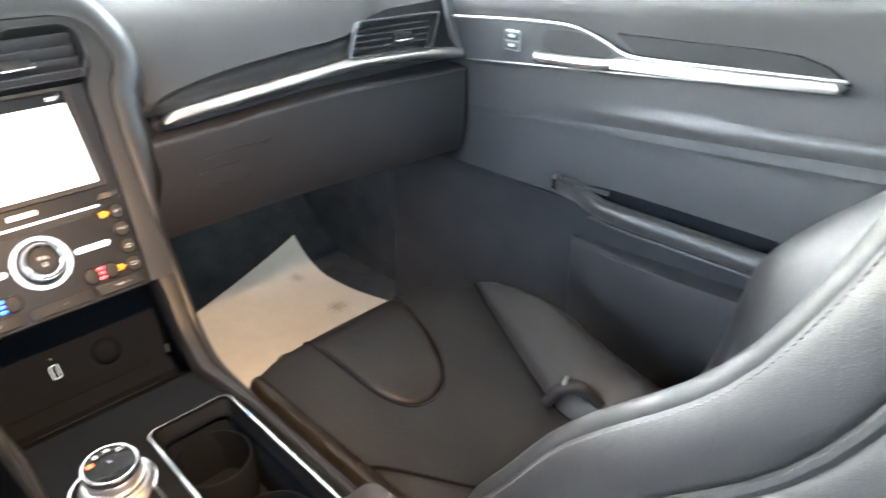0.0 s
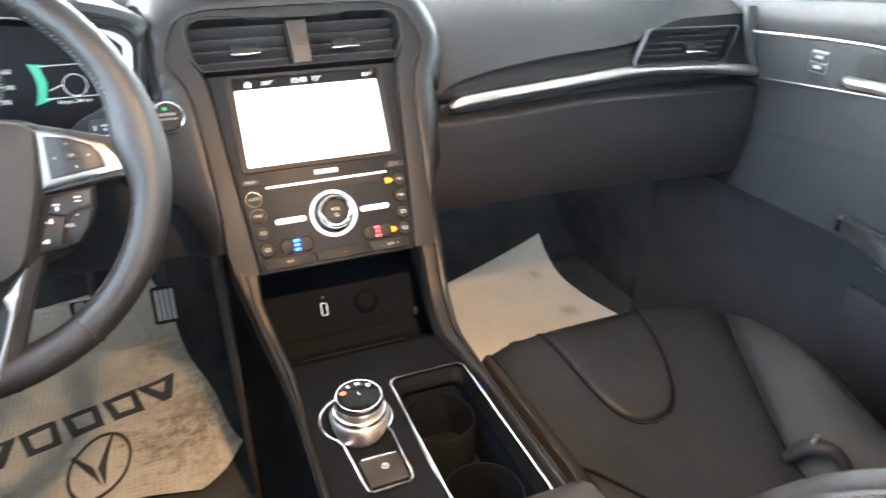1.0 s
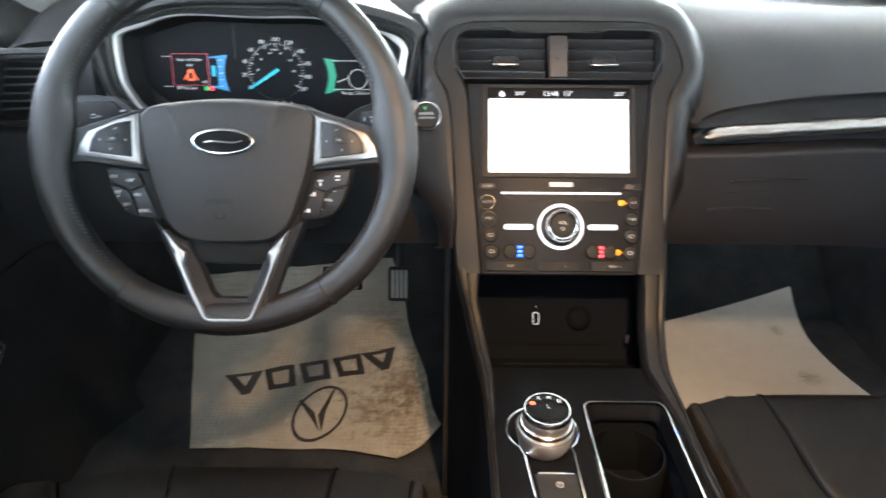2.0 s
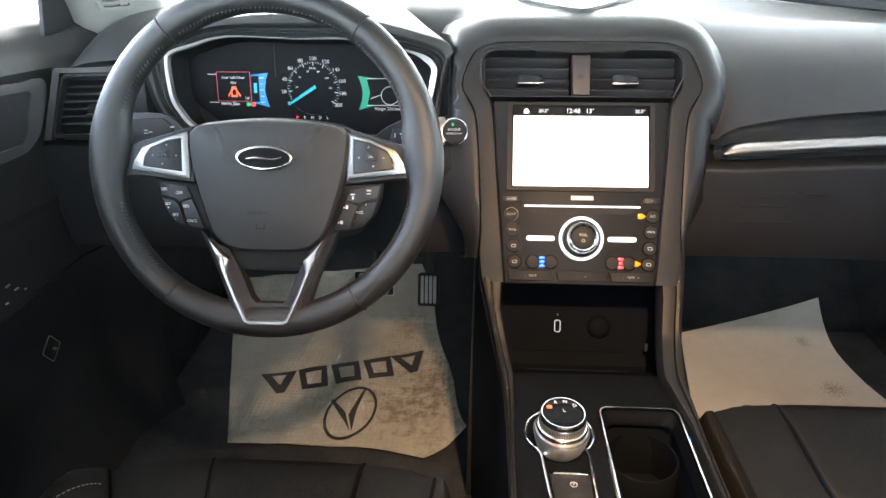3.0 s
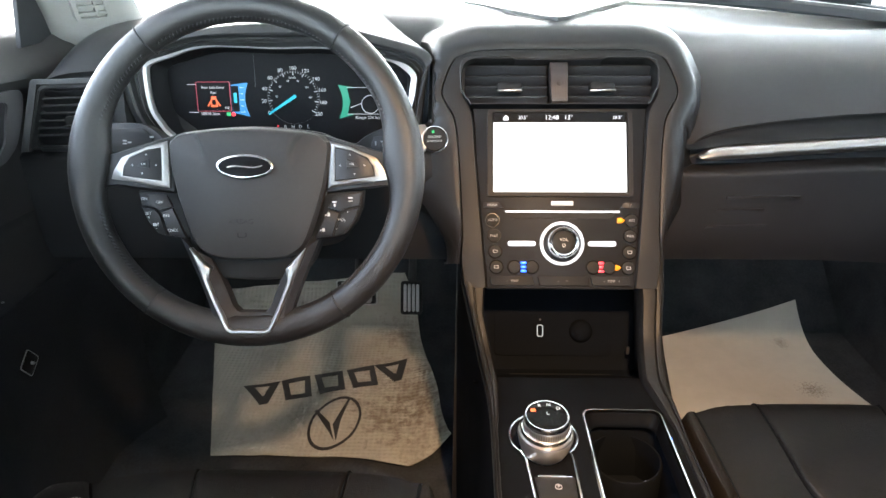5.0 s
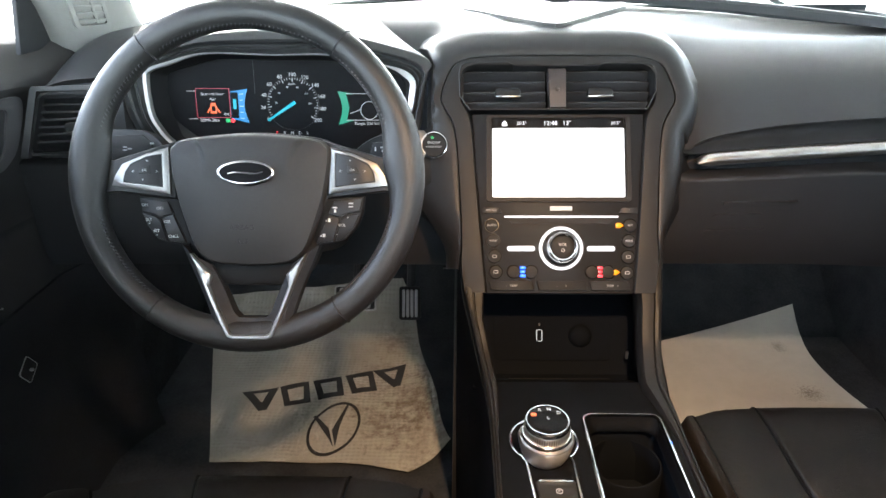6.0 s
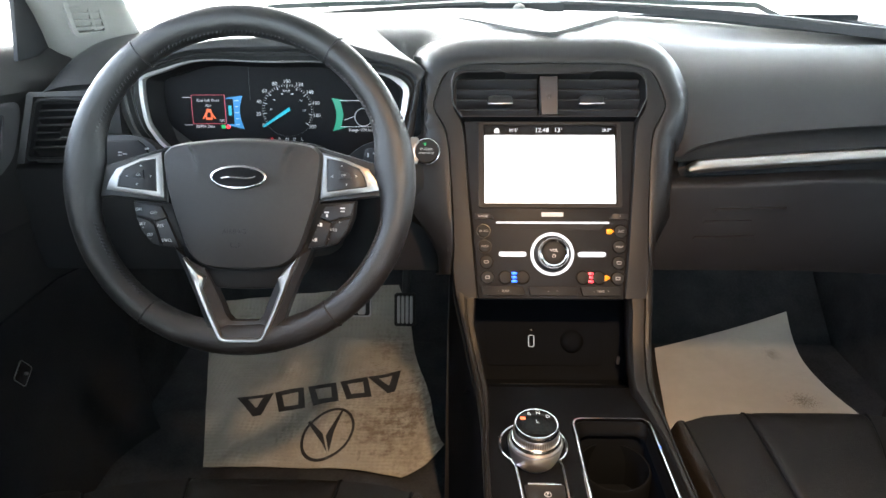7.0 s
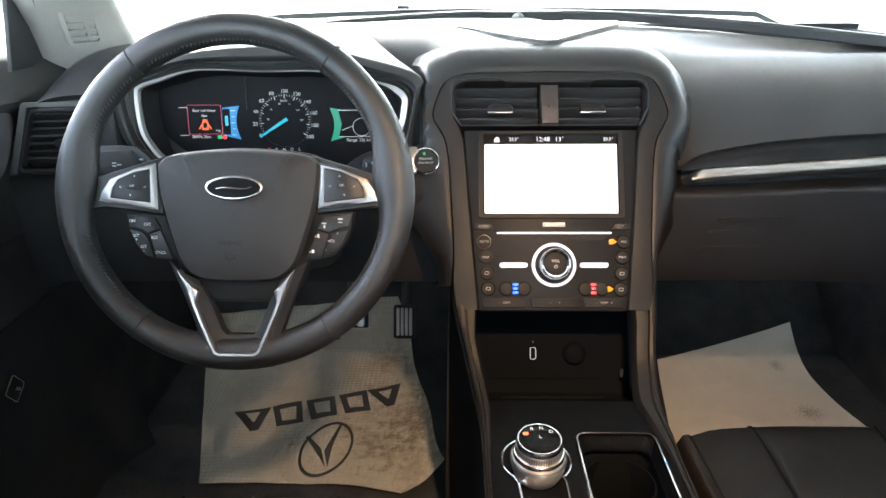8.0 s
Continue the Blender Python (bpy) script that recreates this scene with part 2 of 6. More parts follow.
def loft(rows, closed_u=False, closed_v=False, caps=False):
    """A skin over rows of equal length. closed_u: each row is a ring; closed_v: the last row meets the first."""
    bm = bmesh.new()
    vs = [[bm.verts.new(q) for q in row] for row in rows]
    h, w = len(vs), len(vs[0])
    for i in range(h if closed_v else h - 1):
        for j in range(w if closed_u else w - 1):
            a, b = vs[i], vs[(i + 1) % h]
            bm.faces.new((a[j], a[(j + 1) % w], b[(j + 1) % w], b[j]))
    if caps:
        bm.faces.new(vs[0])
        bm.faces.new(reversed(vs[-1]))
    return bm


def shell(rows, thick):
    """A skin with depth: the rows' sheet, pushed back along thick, closed round its edge."""
    bm = loft(rows)
    r = bmesh.ops.extrude_face_region(bm, geom=bm.faces[:])
    bmesh.ops.translate(bm, vec=thick, verts=[e for e in r["geom"] if isinstance(e, bmesh.types.BMVert)])
    return bm


def tube(path, radius, sides=10, closed=False, flat=1.0, up=(0, 0, 1)):
    """A round or flattened bar along a path; radius may be a function of the share of the way."""
    rows, k = [], len(path)
    p = [Vector(q) for q in path]
    for i in range(k):
        a, b = (p[(i - 1) % k], p[(i + 1) % k]) if closed else (p[max(i - 1, 0)], p[min(i + 1, k - 1)])
        d = (b - a).normalized()
        s = d.cross(Vector(up))
        s = s.normalized() if s.length > 1e-4 else d.orthogonal().normalized()
        u = s.cross(d)
        r = radius(i / max(k - 1, 1)) if callable(radius) else radius
        rows.append([p[i] + (s * math.cos(t) + u * math.sin(t) * flat) * r
                     for t in (2 * math.pi * j / sides for j in range(sides))])
    return loft(rows, closed_u=True, closed_v=closed, caps=not closed)


def rounded(w, h, r, n=4, cx=0.0, cy=0.0):
    out = []
    for sx, sy, a in ((1, 1, 0), (-1, 1, 90), (-1, -1, 180), (1, -1, 270)):
        for i in range(n + 1):
            t = radians(a + 90 * i / n)
            out.append((cx + sx * (w / 2 - r) + r * math.cos(t), cy + sy * (h / 2 - r) + r * math.sin(t)))
    return out


def disc(r, n=28, cx=0.0, cy=0.0, ry=None):
    return [(cx + r * math.cos(2 * math.pi * i / n), cy + (ry or r) * math.sin(2 * math.pi * i / n)) for i in range(n)]


def prism(outline, m, z0, z1, bevel=0.0, dome=0.0):
    """A flat outline in the plane of m, from depth z0 to z1, with its front edge rounded."""
    k = len(outline)
    mid = Vector((sum(p[0] for p in outline) / k, sum(p[1] for p in outline) / k))
    size = max((Vector(p) - mid).length for p in outline)
    rows = []
    steps = [(0.0, z0), (0.0, z1 - bevel)]
    if bevel:
        steps += [(bevel * 0.3, z1 - bevel * 0.3), (bevel, z1)]
    if dome:
        steps += [(size * 0.25, z1 + dome * 0.5), (size * 0.5, z1 + dome * 0.85), (size * 0.8, z1 + dome)]
    for inset, z in steps:
        f = max(0.05, 1 - inset / size)
        rows.append([m @ Vector((mid.x + (p[0] - mid.x) * f, mid.y + (p[1] - mid.y) * f, z)) for p in outline])
    return loft(rows, closed_u=True, caps=True)


def frame_ring(outer, inner, m, z0, z1, lip=0.0):
    """A picture-frame shape between two outlines of equal length."""
    rows = [[m @ Vector((*p, z)) for p in o] for o, z in ((outer, z0), (outer, z1 - lip), (inner, z1), (inner, z0))]
    if lip:
        between = [((a[0] + b[0]) / 2, (a[1] + b[1]) / 2) for a, b in zip(outer, inner)]
        rows.insert(2, [m @ Vector((*p, z1)) for p in between])
    return loft(rows, closed_u=True, closed_v=True)


def lathe(profile, m, n=40, ring=False):
    """Rings of (radius, height) about the local z of m; ring: an open ring with the profile closed on itself."""
    rows = [[m @ Vector((r * math.cos(2 * math.pi * i / n), r * math.sin(2 * math.pi * i / n), z)) for i in range(n)]
            for r, z in profile]
    return loft(rows, closed_u=True, closed_v=ring, caps=not ring)


def block(m, size, bevel=0.003):
    w, h, d = size
    return prism(rounded(w, h, min(bevel * 1.5, w / 2.1, h / 2.1), 3), m, -d / 2, d / 2, min(bevel, d / 2.1))


def shifted(m, x, y, z=0.0, turn=0.0):
    return m @ pose(x, y, z, 0, 0, turn)


def text(words, size, m, mat, parent, name="lettering", stretch=1.0):
    """Words in the built-in font, centred on m, as a thin mesh."""
    cu = bpy.data.curves.new(name, "FONT")
    cu.body, cu.size, cu.align_x, cu.align_y = words, size, "CENTER", "CENTER"
    cu.extrude, cu.resolution_u = 0.0002, 2
    tmp = bpy.data.objects.new("tmp", cu)
    scene.collection.objects.link(tmp)
    me = bpy.data.meshes.new_from_object(tmp.evaluated_get(bpy.context.evaluated_depsgraph_get()))
    bpy.data.objects.remove(tmp)
    bpy.data.curves.remove(cu)
    me.name = name
    me.transform(m.to_3x3().to_4x4() @ Matrix.Diagonal((stretch, 1, 1, 1)))
    me.materials.clear()
    me.materials.append(mat)
    ob = new(name, me)
    ob.location = m.translation - where(parent)
    ob.parent = parent
    return ob


def smoothstep(a, b, x):
    t = min(1, max(0, (x - a) / (b - a)))
    return t * t * (3 - 2 * t)


def lerp(a, b, t):
    return a + (b - a) * t


def table(points, x):
    """Straight-line reading of (x, y) pairs."""
    for (x0, y0), (x1, y1) in zip(points, points[1:]):
        if x <= x1:
            return lerp(y0, y1, max(0, (x - x0) / (x1 - x0)))
    return points[-1][1]


# ---- the setting: ground, added sky shade, cabin shell ----
def toe(y):
    return 0.10 + 0.8 * max(0.0, y - 0.66)


def sheet(x0, x1, y0, y1, z, nx=2, ny=2, thick=0.1):
    rows = [[(lerp(x0, x1, i / (nx - 1)), lerp(y0, y1, j / (ny - 1)), z) for i in range(nx)] for j in range(ny)]
    return shell(rows, (0, 0, -thick))


tagged(part("ground", sheet(-60, 60, -60, 60, -0.28), CONCRETE, smooth=False), "pale concrete ground under and round the car", "ground", kind="structure")

# Unseen canopy, added to limit the sky light that reaches the cabin.
canopy = [[(x, y, 3.3) for x in (-3.2, 0, 9)] for y in (-9, -2, 7.5)]
tagged(part("sky_shade_sheet", shell(canopy, (0, 0, 0.3)), SKY_SHADE, smooth=False), "unseen grey sheet above the car, added to hold back sky light", "ceiling", kind="structure")

floor_rows = [[(x, y, toe(y)) for x in np.linspace(-0.76, 0.76, 9)] for y in (-1.7, -1.0, -0.5, 0.0, 0.3, 0.5, 0.66, 0.75, 0.86, 0.98)]
tagged(part("floor", shell(floor_rows, (0, 0, -0.03)), CARPET), "black carpeted car floor rising to the toe board", "floor", kind="structure")
wall = [[(x, y, z) for x in (-0.78, 0.78)] for y, z in ((0.95, 0.30), (0.96, 0.60), (0.93, 0.80))]
tagged(part("wall_bulkhead", shell(wall, (0, 0.03, 0)), CARPET), "black bulkhead behind the dashboard", "wall", kind="structure")

roof = [[(x, y, 1.225 - 0.06 * abs(x / 0.6) ** 3 - 0.05 * ((y + 0.6) / 1.0) ** 2) for x in np.linspace(-0.60, 0.60, 9)] for y in np.linspace(-1.6, 0.08, 7)]
tagged(part("ceiling", shell(roof, (0, 0, 0.03)), PILLAR), "pale grey cloth headliner over the seats", "ceiling", kind="structure")
rear = [[(x, y, z) for x in (-0.78, 0.78)] for y, z in ((-1.70, 0.05), (-1.75, 0.50), (-1.80, 0.78))]
tagged(part("wall_rear", shell(rear, (0, -0.05, 0)), CARPET), "dark rear wall closing the cabin", "wall", kind="structure")


def side_wall(sx):
    rows = [[(sx * x, y, z) for y in (-0.78, -1.2, -1.80)] for x, z in ((0.74, 0.05), (0.755, 0.45), (0.735, 0.79))]
    return shell(rows, (sx * 0.04, 0, 0))


tagged(part("wall_east", side_wall(1), PLASTIC), "dark rear door lining beside the back seat", "wall", kind="structure")
for side, sx in (("west", -1), ("east", 1)):
    rows = [[(sx * x, y, z) for y in (0.30, 0.6, 1.0)] for x, z in ((0.74, 0.05), (0.745, 0.45), (0.745, 0.79))]
    tagged(part("wall_kick_" + side, shell(rows, (sx * 0.03, 0, 0)), CARPET), "black carpeted kick panel beside the footwell", "wall", kind="structure")
    post = [[(sx * (x + d), y + w, z) for w in (-0.07, 0.0, 0.07)] for x, y, z, d in ((0.735, -0.80, 0.10, 0), (0.735, -0.80, 0.80, 0), (0.66, -0.82, 1.05, 0), (0.58, -0.84, 1.20, 0))]
    tagged(part("pillar_" + side, shell(post, (sx * 0.04, 0, 0)), PILLAR), "pale grey trimmed pillar between the doors", "pillar", kind="structure")


def windscreen_y(x):
    return 0.80 - 0.42 * (x / 0.74) ** 2


glass_rows = []
for s in np.linspace(0, 1, 7):
    row = []
    for x in np.linspace(-0.74, 0.74, 17):
        xx = x * lerp(1.0, 0.80, s)
        row.append((xx, lerp(windscreen_y(x) + 0.01, 0.10 - 0.06 * (xx / 0.6) ** 2, s), lerp(0.83 - 0.05 * (x / 0.74) ** 2, 1.19 - 0.04 * (xx / 0.6) ** 2, s)))
    glass_rows.append(row)
pane = tagged(part("windscreen", shell(glass_rows, (0, 0.004, 0.004)), GLASS), "clear raked windscreen glass above the dashboard", "windscreen", kind="structure")
pane.visible_shadow = False

bonnet = thing("bonnet", (0, 1.4, 0.80), "dark grey painted bonnet seen past the windscreen", "bonnet")
rows = [[(x * (1 - 0.05 * s), lerp(1.02, 1.85, s) - 0.05 * (x / 0.64) ** 2, 0.834 + 0.030 * math.sin(2.4 * s) - 0.012 * (x / 0.64) ** 2 - 0.06 * s * s - 0.03 * smoothstep(0.9, 1.0, abs(x) / 0.64)) for x in np.linspace(-0.64, 0.62, 25)] for s in np.linspace(0, 1, 10)]
part("bonnet_skin", shell(rows, (0, 0, -0.012)), PAINT, bonnet, "dark grey paint")
part("washer_jet", block(pose(-0.25, 1.005, 0.838), (0.03, 0.02, 0.008), 0.003), PLASTIC, bonnet, "small black washer jet")

# ---- dashboard ----
dash = thing("dashboard", (0, 0.45, 0.5), "dark charcoal soft-touch dashboard with satin silver strip", "dashboard")


INSERT_TOP = [(0.176, 0.652), (0.181, 0.664), (0.188, 0.674), (0.198, 0.682), (0.215, 0.689), (0.25, 0.6965), (0.29, 0.703), (0.335, 0.708), (0.40, 0.713), (0.46, 0.716), (0.50, 0.721), (0.545, 0.742), (0.58, 0.750), (0.74, 0.752)]


def pad_profile(x):
    """The upper pad from the windscreen to its lower edge, as (y, z) points."""
    y0 = windscreen_y(x) - 0.005
    z0 = 0.832 - 0.045 * (x / 0.74) ** 2
    end = table([(-0.71, 0.768), (-0.56, 0.776)] + INSERT_TOP, x)
    crown = 0.806 if x > 0 else 0.822
    side = [(y0, z0 - 0.014), (lerp(y0, 0.50, 0.6), crown + 0.010 - 0.03 * (x / 0.74) ** 2), (0.49, crown - 0.015 * (x / 0.74) ** 2 - 0.007 * smoothstep(0.15, 0.35, x)),
            (0.40, lerp(end, crown, 0.85 if x > 0 else 0.95)), (0.295, lerp(end, crown, 0.57 if x > 0 else 0.74)), (0.224, end)]
    mid = [(y0, z0), (0.58, 0.833), (0.46, 0.831), (0.365, 0.825), (0.302, 0.814), (0.262, 0.796)]
    hood = [(y0, z0), (0.56, 0.836), (0.47, 0.835), (0.40, 0.828), (0.35, 0.815), (0.32, 0.79)]
    out = []
    h = 1 - smoothstep(0.53, 0.63, -x) if x < 0 else 0.0
    for n, (s, h_p, m) in enumerate(zip(side, hood, mid)):
        a = lerp(0.0, 0.138, n / 5) if x > 0 else lerp(0.10, 0.150, n / 5)
        a = 0.10 if n == 5 and x > 0 else a
        k = 1 - smoothstep(a, a + (0.03 if x < 0 else 0.07 if n == 5 else 0.085), abs(x))
        s = (lerp(s[0], h_p[0], h), lerp(s[1], h_p[1], h))
        fall = 0.052 * max(0.0, (-x - 0.61) / 0.098) ** 4 * smoothstep(-0.5, 2.0, n) * (0.35 if n == 5 else 1.0)
        out.append((lerp(s[0], m[0], k), lerp(s[1], m[1], k) - fall))
    return out


pad_rows = []
for x in np.linspace(-0.708, 0.74, 149):
    prof = curve_through(pad_profile(x), 7)
    pad_rows.append([(x, p[0], p[1]) for p in prof])
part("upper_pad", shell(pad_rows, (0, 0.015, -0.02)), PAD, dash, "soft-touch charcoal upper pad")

# dark defroster strip along the glass
rows = [[(x, windscreen_y(x) - d, 0.838 - 0.045 * (x / 0.74) ** 2 + e) for x in np.linspace(-0.70, 0.70, 33)] for d, e in ((0.055, 0.0), (0.05, 0.005), (0.012, 0.006), (0.008, 0.0))]
part("defroster_strip", shell(rows, (0, 0, -0.012)), PLASTIC, dash, "black slotted defroster strip along the windscreen")

# speaker cover on top, a low plate pointing to the cabin
spk = [(-0.195, 0.135), (-0.175, 0.107), (-0.108, 0.033), (-0.040, -0.082), (-0.012, -0.126), (0.004, -0.138), (0.018, -0.132), (0.034, -0.104), (0.120, 0.032), (0.150, 0.080), (0.160, 0.135)]
m_spk = basis((0.0, 0.445, 0.8315), (1, 0, 0), (0, 1, 0.02))
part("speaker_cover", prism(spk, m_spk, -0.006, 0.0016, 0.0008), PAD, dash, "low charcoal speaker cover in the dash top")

m_sb = basis((0.0, 0.735, 0.834), (1, 0, 0), (0, 1, 0))
part("sensor_block", prism([(-0.075, -0.012), (0.085, -0.012), (0.068, 0.03), (-0.058, 0.03)], m_sb, -0.01, 0.008, 0.003), PLASTIC, dash, "black raised block at the windscreen base")
part("sensor_dome", lathe([(0.012, 0.0), (0.011, 0.005), (0.006, 0.009), (0.002, 0.010)], basis((-0.005, 0.700, 0.832), (1, 0, 0), (0, 1, 0)), 20), PILLAR, dash, "small pale round light sensor")

# lower passenger panel, glovebox
GLOVE_L, GLOVE_R = 0.15, 0.70


def low_profile(top, front, bottom):
    return curve_through([(0.235, top), (front + 0.004, top - 0.004), (front, top - 0.02), (front + 0.002, lerp(top, bottom, 0.6)), (front + 0.012, bottom + 0.012), (front + 0.03, bottom), (front + 0.12, bottom + 0.01)], 4)


rows = [[(x, p[0], p[1]) for p in low_profile(0.644 + 0.010 * smoothstep(0.2, 0.45, x), 0.198 - 0.03 * smoothstep(0.35, 0.72, x), 0.500)] for x in np.linspace(GLOVE_L, GLOVE_R, 17)]
glove = part("glovebox_lid", shell(rows, (0, 0.02, 0)), GLOVE, dash, "dark grained glovebox lid")
m_glove = basis((0.28, 0.1992, 0.582), (1, 0, 0), (0, -0.065, 1))
latch = [(-0.048, 0.024), (0.056, 0.026), (0.020, -0.022), (-0.068, -0.024)]
part("latch_recess", prism(latch, m_glove, -0.006, 0.0002, 0.0), GLOVE, glove, "dark slanted latch recess")
for x0, x1, y, d in ((-0.044, 0.054, 0.0225, 0.0036), (-0.055, 0.010, 0.0035, 0.0026), (-0.066, 0.018, -0.0205, 0.0036)):
    part("latch_lip", prism([(x0, y + 0.0015), (x1, y + 0.0035), (x1 - 0.002, y - 0.0005), (x0 - 0.002, y - 0.0025)], m_glove, -0.004, d, 0.0012), GLOVE, glove, "narrow lip of the latch")

rows = [[(x, p[0], p[1]) for p in low_profile(0.665, 0.205, 0.495)] for x in np.linspace(-0.745, -0.135, 17)]
part("knee_panel", shell(rows, (0, 0.02, 0)), PLASTIC, dash, "black panel below the steering column")
# trim gap behind the strip
rows = [[(x, y, lerp((table(INSERT_TOP, x) - 0.006), 0.64, t)) for x in np.linspace(0.15, 0.72, 20)] for y, t in ((0.232, 0.0), (0.226, 0.4), (0.228, 1.0))]
part("trim_carrier", shell(rows, (0, 0.02, 0)), PLASTIC, dash, "black carrier behind the silver strip")


def strip_mid(x):
    return table([(0.19, 0.660), (0.225, 0.6645), (0.30, 0.670), (0.40, 0.6765), (0.50, 0.6835), (0.60, 0.683), (0.70, 0.672)], x)


def strip_front(x):
    return 0.203 - 0.03 * smoothstep(0.45, 0.72, x)


xs = np.linspace(0.192, 0.695, 60)
rows = []
for a in range(9):
    t = math.pi * a / 8
    rows.append([(x, strip_front(x) + 0.006 - 0.012 * math.sin(t), strip_mid(x) + 0.0088 * math.cos(t) * math.sqrt(min(1, max(0.02, (x - 0.1915) / 0.016)))) for x in xs])
part("silver_strip", shell(rows, (0, 0.004, 0)), SATIN, dash, "satin silver strip across the passenger side")
rows = []
for a in range(6):
    t = a / 5
    rows.append([(x, lerp(strip_front(x) + 0.006, 0.224, t) + 0.008 * math.sin(math.pi * t), lerp(strip_mid(x) + 0.010, max(strip_mid(x) + 0.0105, table(INSERT_TOP, x) + 0.001), t)) for x in np.linspace(0.177, 0.70, 60)])
part("dark_insert", shell(rows, (0, 0.004, 0)), DARKWELL, dash, "dark insert above the silver strip")


def vent(parent_name, m, w, h, slats, label, skew=0.0, tab=True, tab_x=0.0, framed=True, edge=BORDER, bright=False):
    """An air vent: frame, dark box behind, slats one by one, thumb tab."""
    own = thing(parent_name, m.translation, label, "air vent", "dash air vents")
    out = [(p[0] + skew * (0.5 - p[1] / h), p[1]) for p in rounded(w, h, 0.007, 4)]
    inn = [(p[0] * 0.975, p[1] * 0.95) for p in out]
    if framed:
        part("vent_frame", frame_ring(out, inn, m, -0.012, 0.003, 0.001), SMOOTH, own, "dark bevelled vent frame")
        part("vent_edge", frame_ring([(p[0] * 1.02, p[1] * 1.04) for p in out], out, m, -0.010, 0.0042, 0.0006), edge, own, "thin edge round the vent")
    part("backing", prism(inn, m, -0.045, -0.040), RUBBER, own)
    for i in range(slats):
        y = h * 0.86 * ((i + 0.5) / slats - 0.5)
        ww = w * 0.94
        cx = skew * (0.5 - y / h)
        blade = basis(m @ Vector((cx, y, -0.016)), m.col[0][:3], (m.to_3x3() @ Vector((0, 0.55, 0.83))))
        slat = part("slat", block(blade, (ww, 0.022, 0.0032), 0.0012), PLASTIC, own)
        # Paler strip: the light on each slat's front edge is put into colour.
        if bright:
            part("slat_glint", block(blade @ Matrix.Translation((0, -0.0112, 0.0006)), (ww, 0.0008, 0.0012), 0.0003), DULL_TRIM, slat, "thin paler front edge, painted as a glint")
    if tab:
        t = part("thumb_tab", block(shifted(m, tab_x, -h * 0.06, -0.001), (0.035, 0.013, 0.010), 0.004), DARKWELL, own, "dark thumb tab")
        part("tab_edge", block(shifted(m, tab_x, -h * 0.06 - 0.0062, 0.0040), (0.034, 0.0016, 0.0034), 0.0006), CHROME, t, "thin chrome tab edge")
    return own


m_vr = basis((0.584, 0.192, 0.716), (0.985, -0.17, 0), (0, 0.25, 0.97))
vent("passenger_vent", m_vr, 0.145, 0.052, 5, "dark slatted passenger air vent at the dash end", skew=-0.028)
m_vl = basis((-0.662, 0.20, 0.716), (0.985, 0.12, 0), (0, 0.2, 0.98))
v_l = vent("driver_vent", shifted(m_vl, 0.0117, 0.0005), 0.0766, 0.080, 7, "dark slatted driver air vent beside the cluster", skew=-0.0214, tab_x=0.0045, edge=SOFT, bright=True)
part("side_trim", prism([(-0.061, -0.044), (-0.0375, 0.047), (-0.034, 0.0505), (0.045, 0.0505), (0.045, 0.0445), (-0.029, 0.0445), (-0.0515, -0.044)], m_vl, -0.008, 0.0046, 0.0012), DULL_TRIM, v_l, "dull satin trim round the vent's corner")
PANEL_TOP = [(-0.716, 0.745), (-0.69, 0.762), (-0.66, 0.768), (-0.555, 0.772)]
rows = [[(x, y, z if z else table(PANEL_TOP, x) + e) for x in (-0.716, -0.708, -0.685, -0.66, -0.62, -0.588)] for y, z, e in ((0.246, 0, 0.004), (0.230, 0, 0.0), (0.218, 0.72, 0), (0.215, 0.665, 0), (0.23, 0.655, 0))]
part("vent_panel", shell(rows, (0, 0.02, 0)), PLASTIC, dash, "black panel round the driver vent")

# ---- centre stack: band, inner panel, vents, screen, controls ----
stack = thing("centre_stack", (0, 0.15, 0.5), "charcoal centre stack with lit touchscreen and audio controls", "control panel")
half = [(0.0, 0.1455), (0.09, 0.1445), (0.118, 0.1415), (0.1395, 0.1310), (0.1505, 0.108), (0.1555, 0.086), (0.1475, 0.067), (0.1385, 0.048), (0.1335, 0.012), (0.131, -0.03), (0.128, -0.10), (0.1300, -0.128), (0.1312, -0.141)]
edge = curve_through(half, 6)
groove = [(-p[0], p[1]) for p in reversed(edge[1:])] + [(p[0], p[1]) for p in edge]


def outward(line, d):
    out = []
    for i, p in enumerate(line):
        near = 1 - 0.75 * smoothstep(0.0, -0.139, p[1])
        a, b = line[max(i - 1, 0)], line[min(i + 1, len(line) - 1)]
        t = Vector((b[0] - a[0], b[1] - a[1])).normalized()
        out.append((p[0] - t.y * d * near, p[1] + t.x * d * near))
    return out


def along(line, i):
    a, b = line[max(i - 1, 0)], line[min(i + 1, len(line) - 1)]
    return abs(Vector((b[0] - a[0], b[1] - a[1])).normalized().x)


BROW = ((0.0, -0.002), (0.0006, 0.0004), (0.004, 0.0022), (0.012, 0.002), (0.022, -0.001), (0.036, -0.012), (0.050, -0.030), (0.066, -0.054), (0.090, -0.096), (0.110, -0.142))
CHEEK = ((0.0, -0.002), (0.0006, 0.0004), (0.004, 0.0012), (0.011, 0.0008), (0.018, -0.0012), (0.025, -0.0055), (0.031, -0.0125), (0.036, -0.024), (0.044, -0.046), (0.060, -0.060), (0.085, -0.066))
FLAT_CHEEK = ((0.0, -0.002), (0.0006, 0.0004), (0.003, 0.0012), (0.010, 0.0004), (0.020, -0.0015), (0.030, -0.0045), (0.040, -0.0085), (0.048, -0.0125), (0.058, -0.0185), (0.070, -0.028))
rows = []
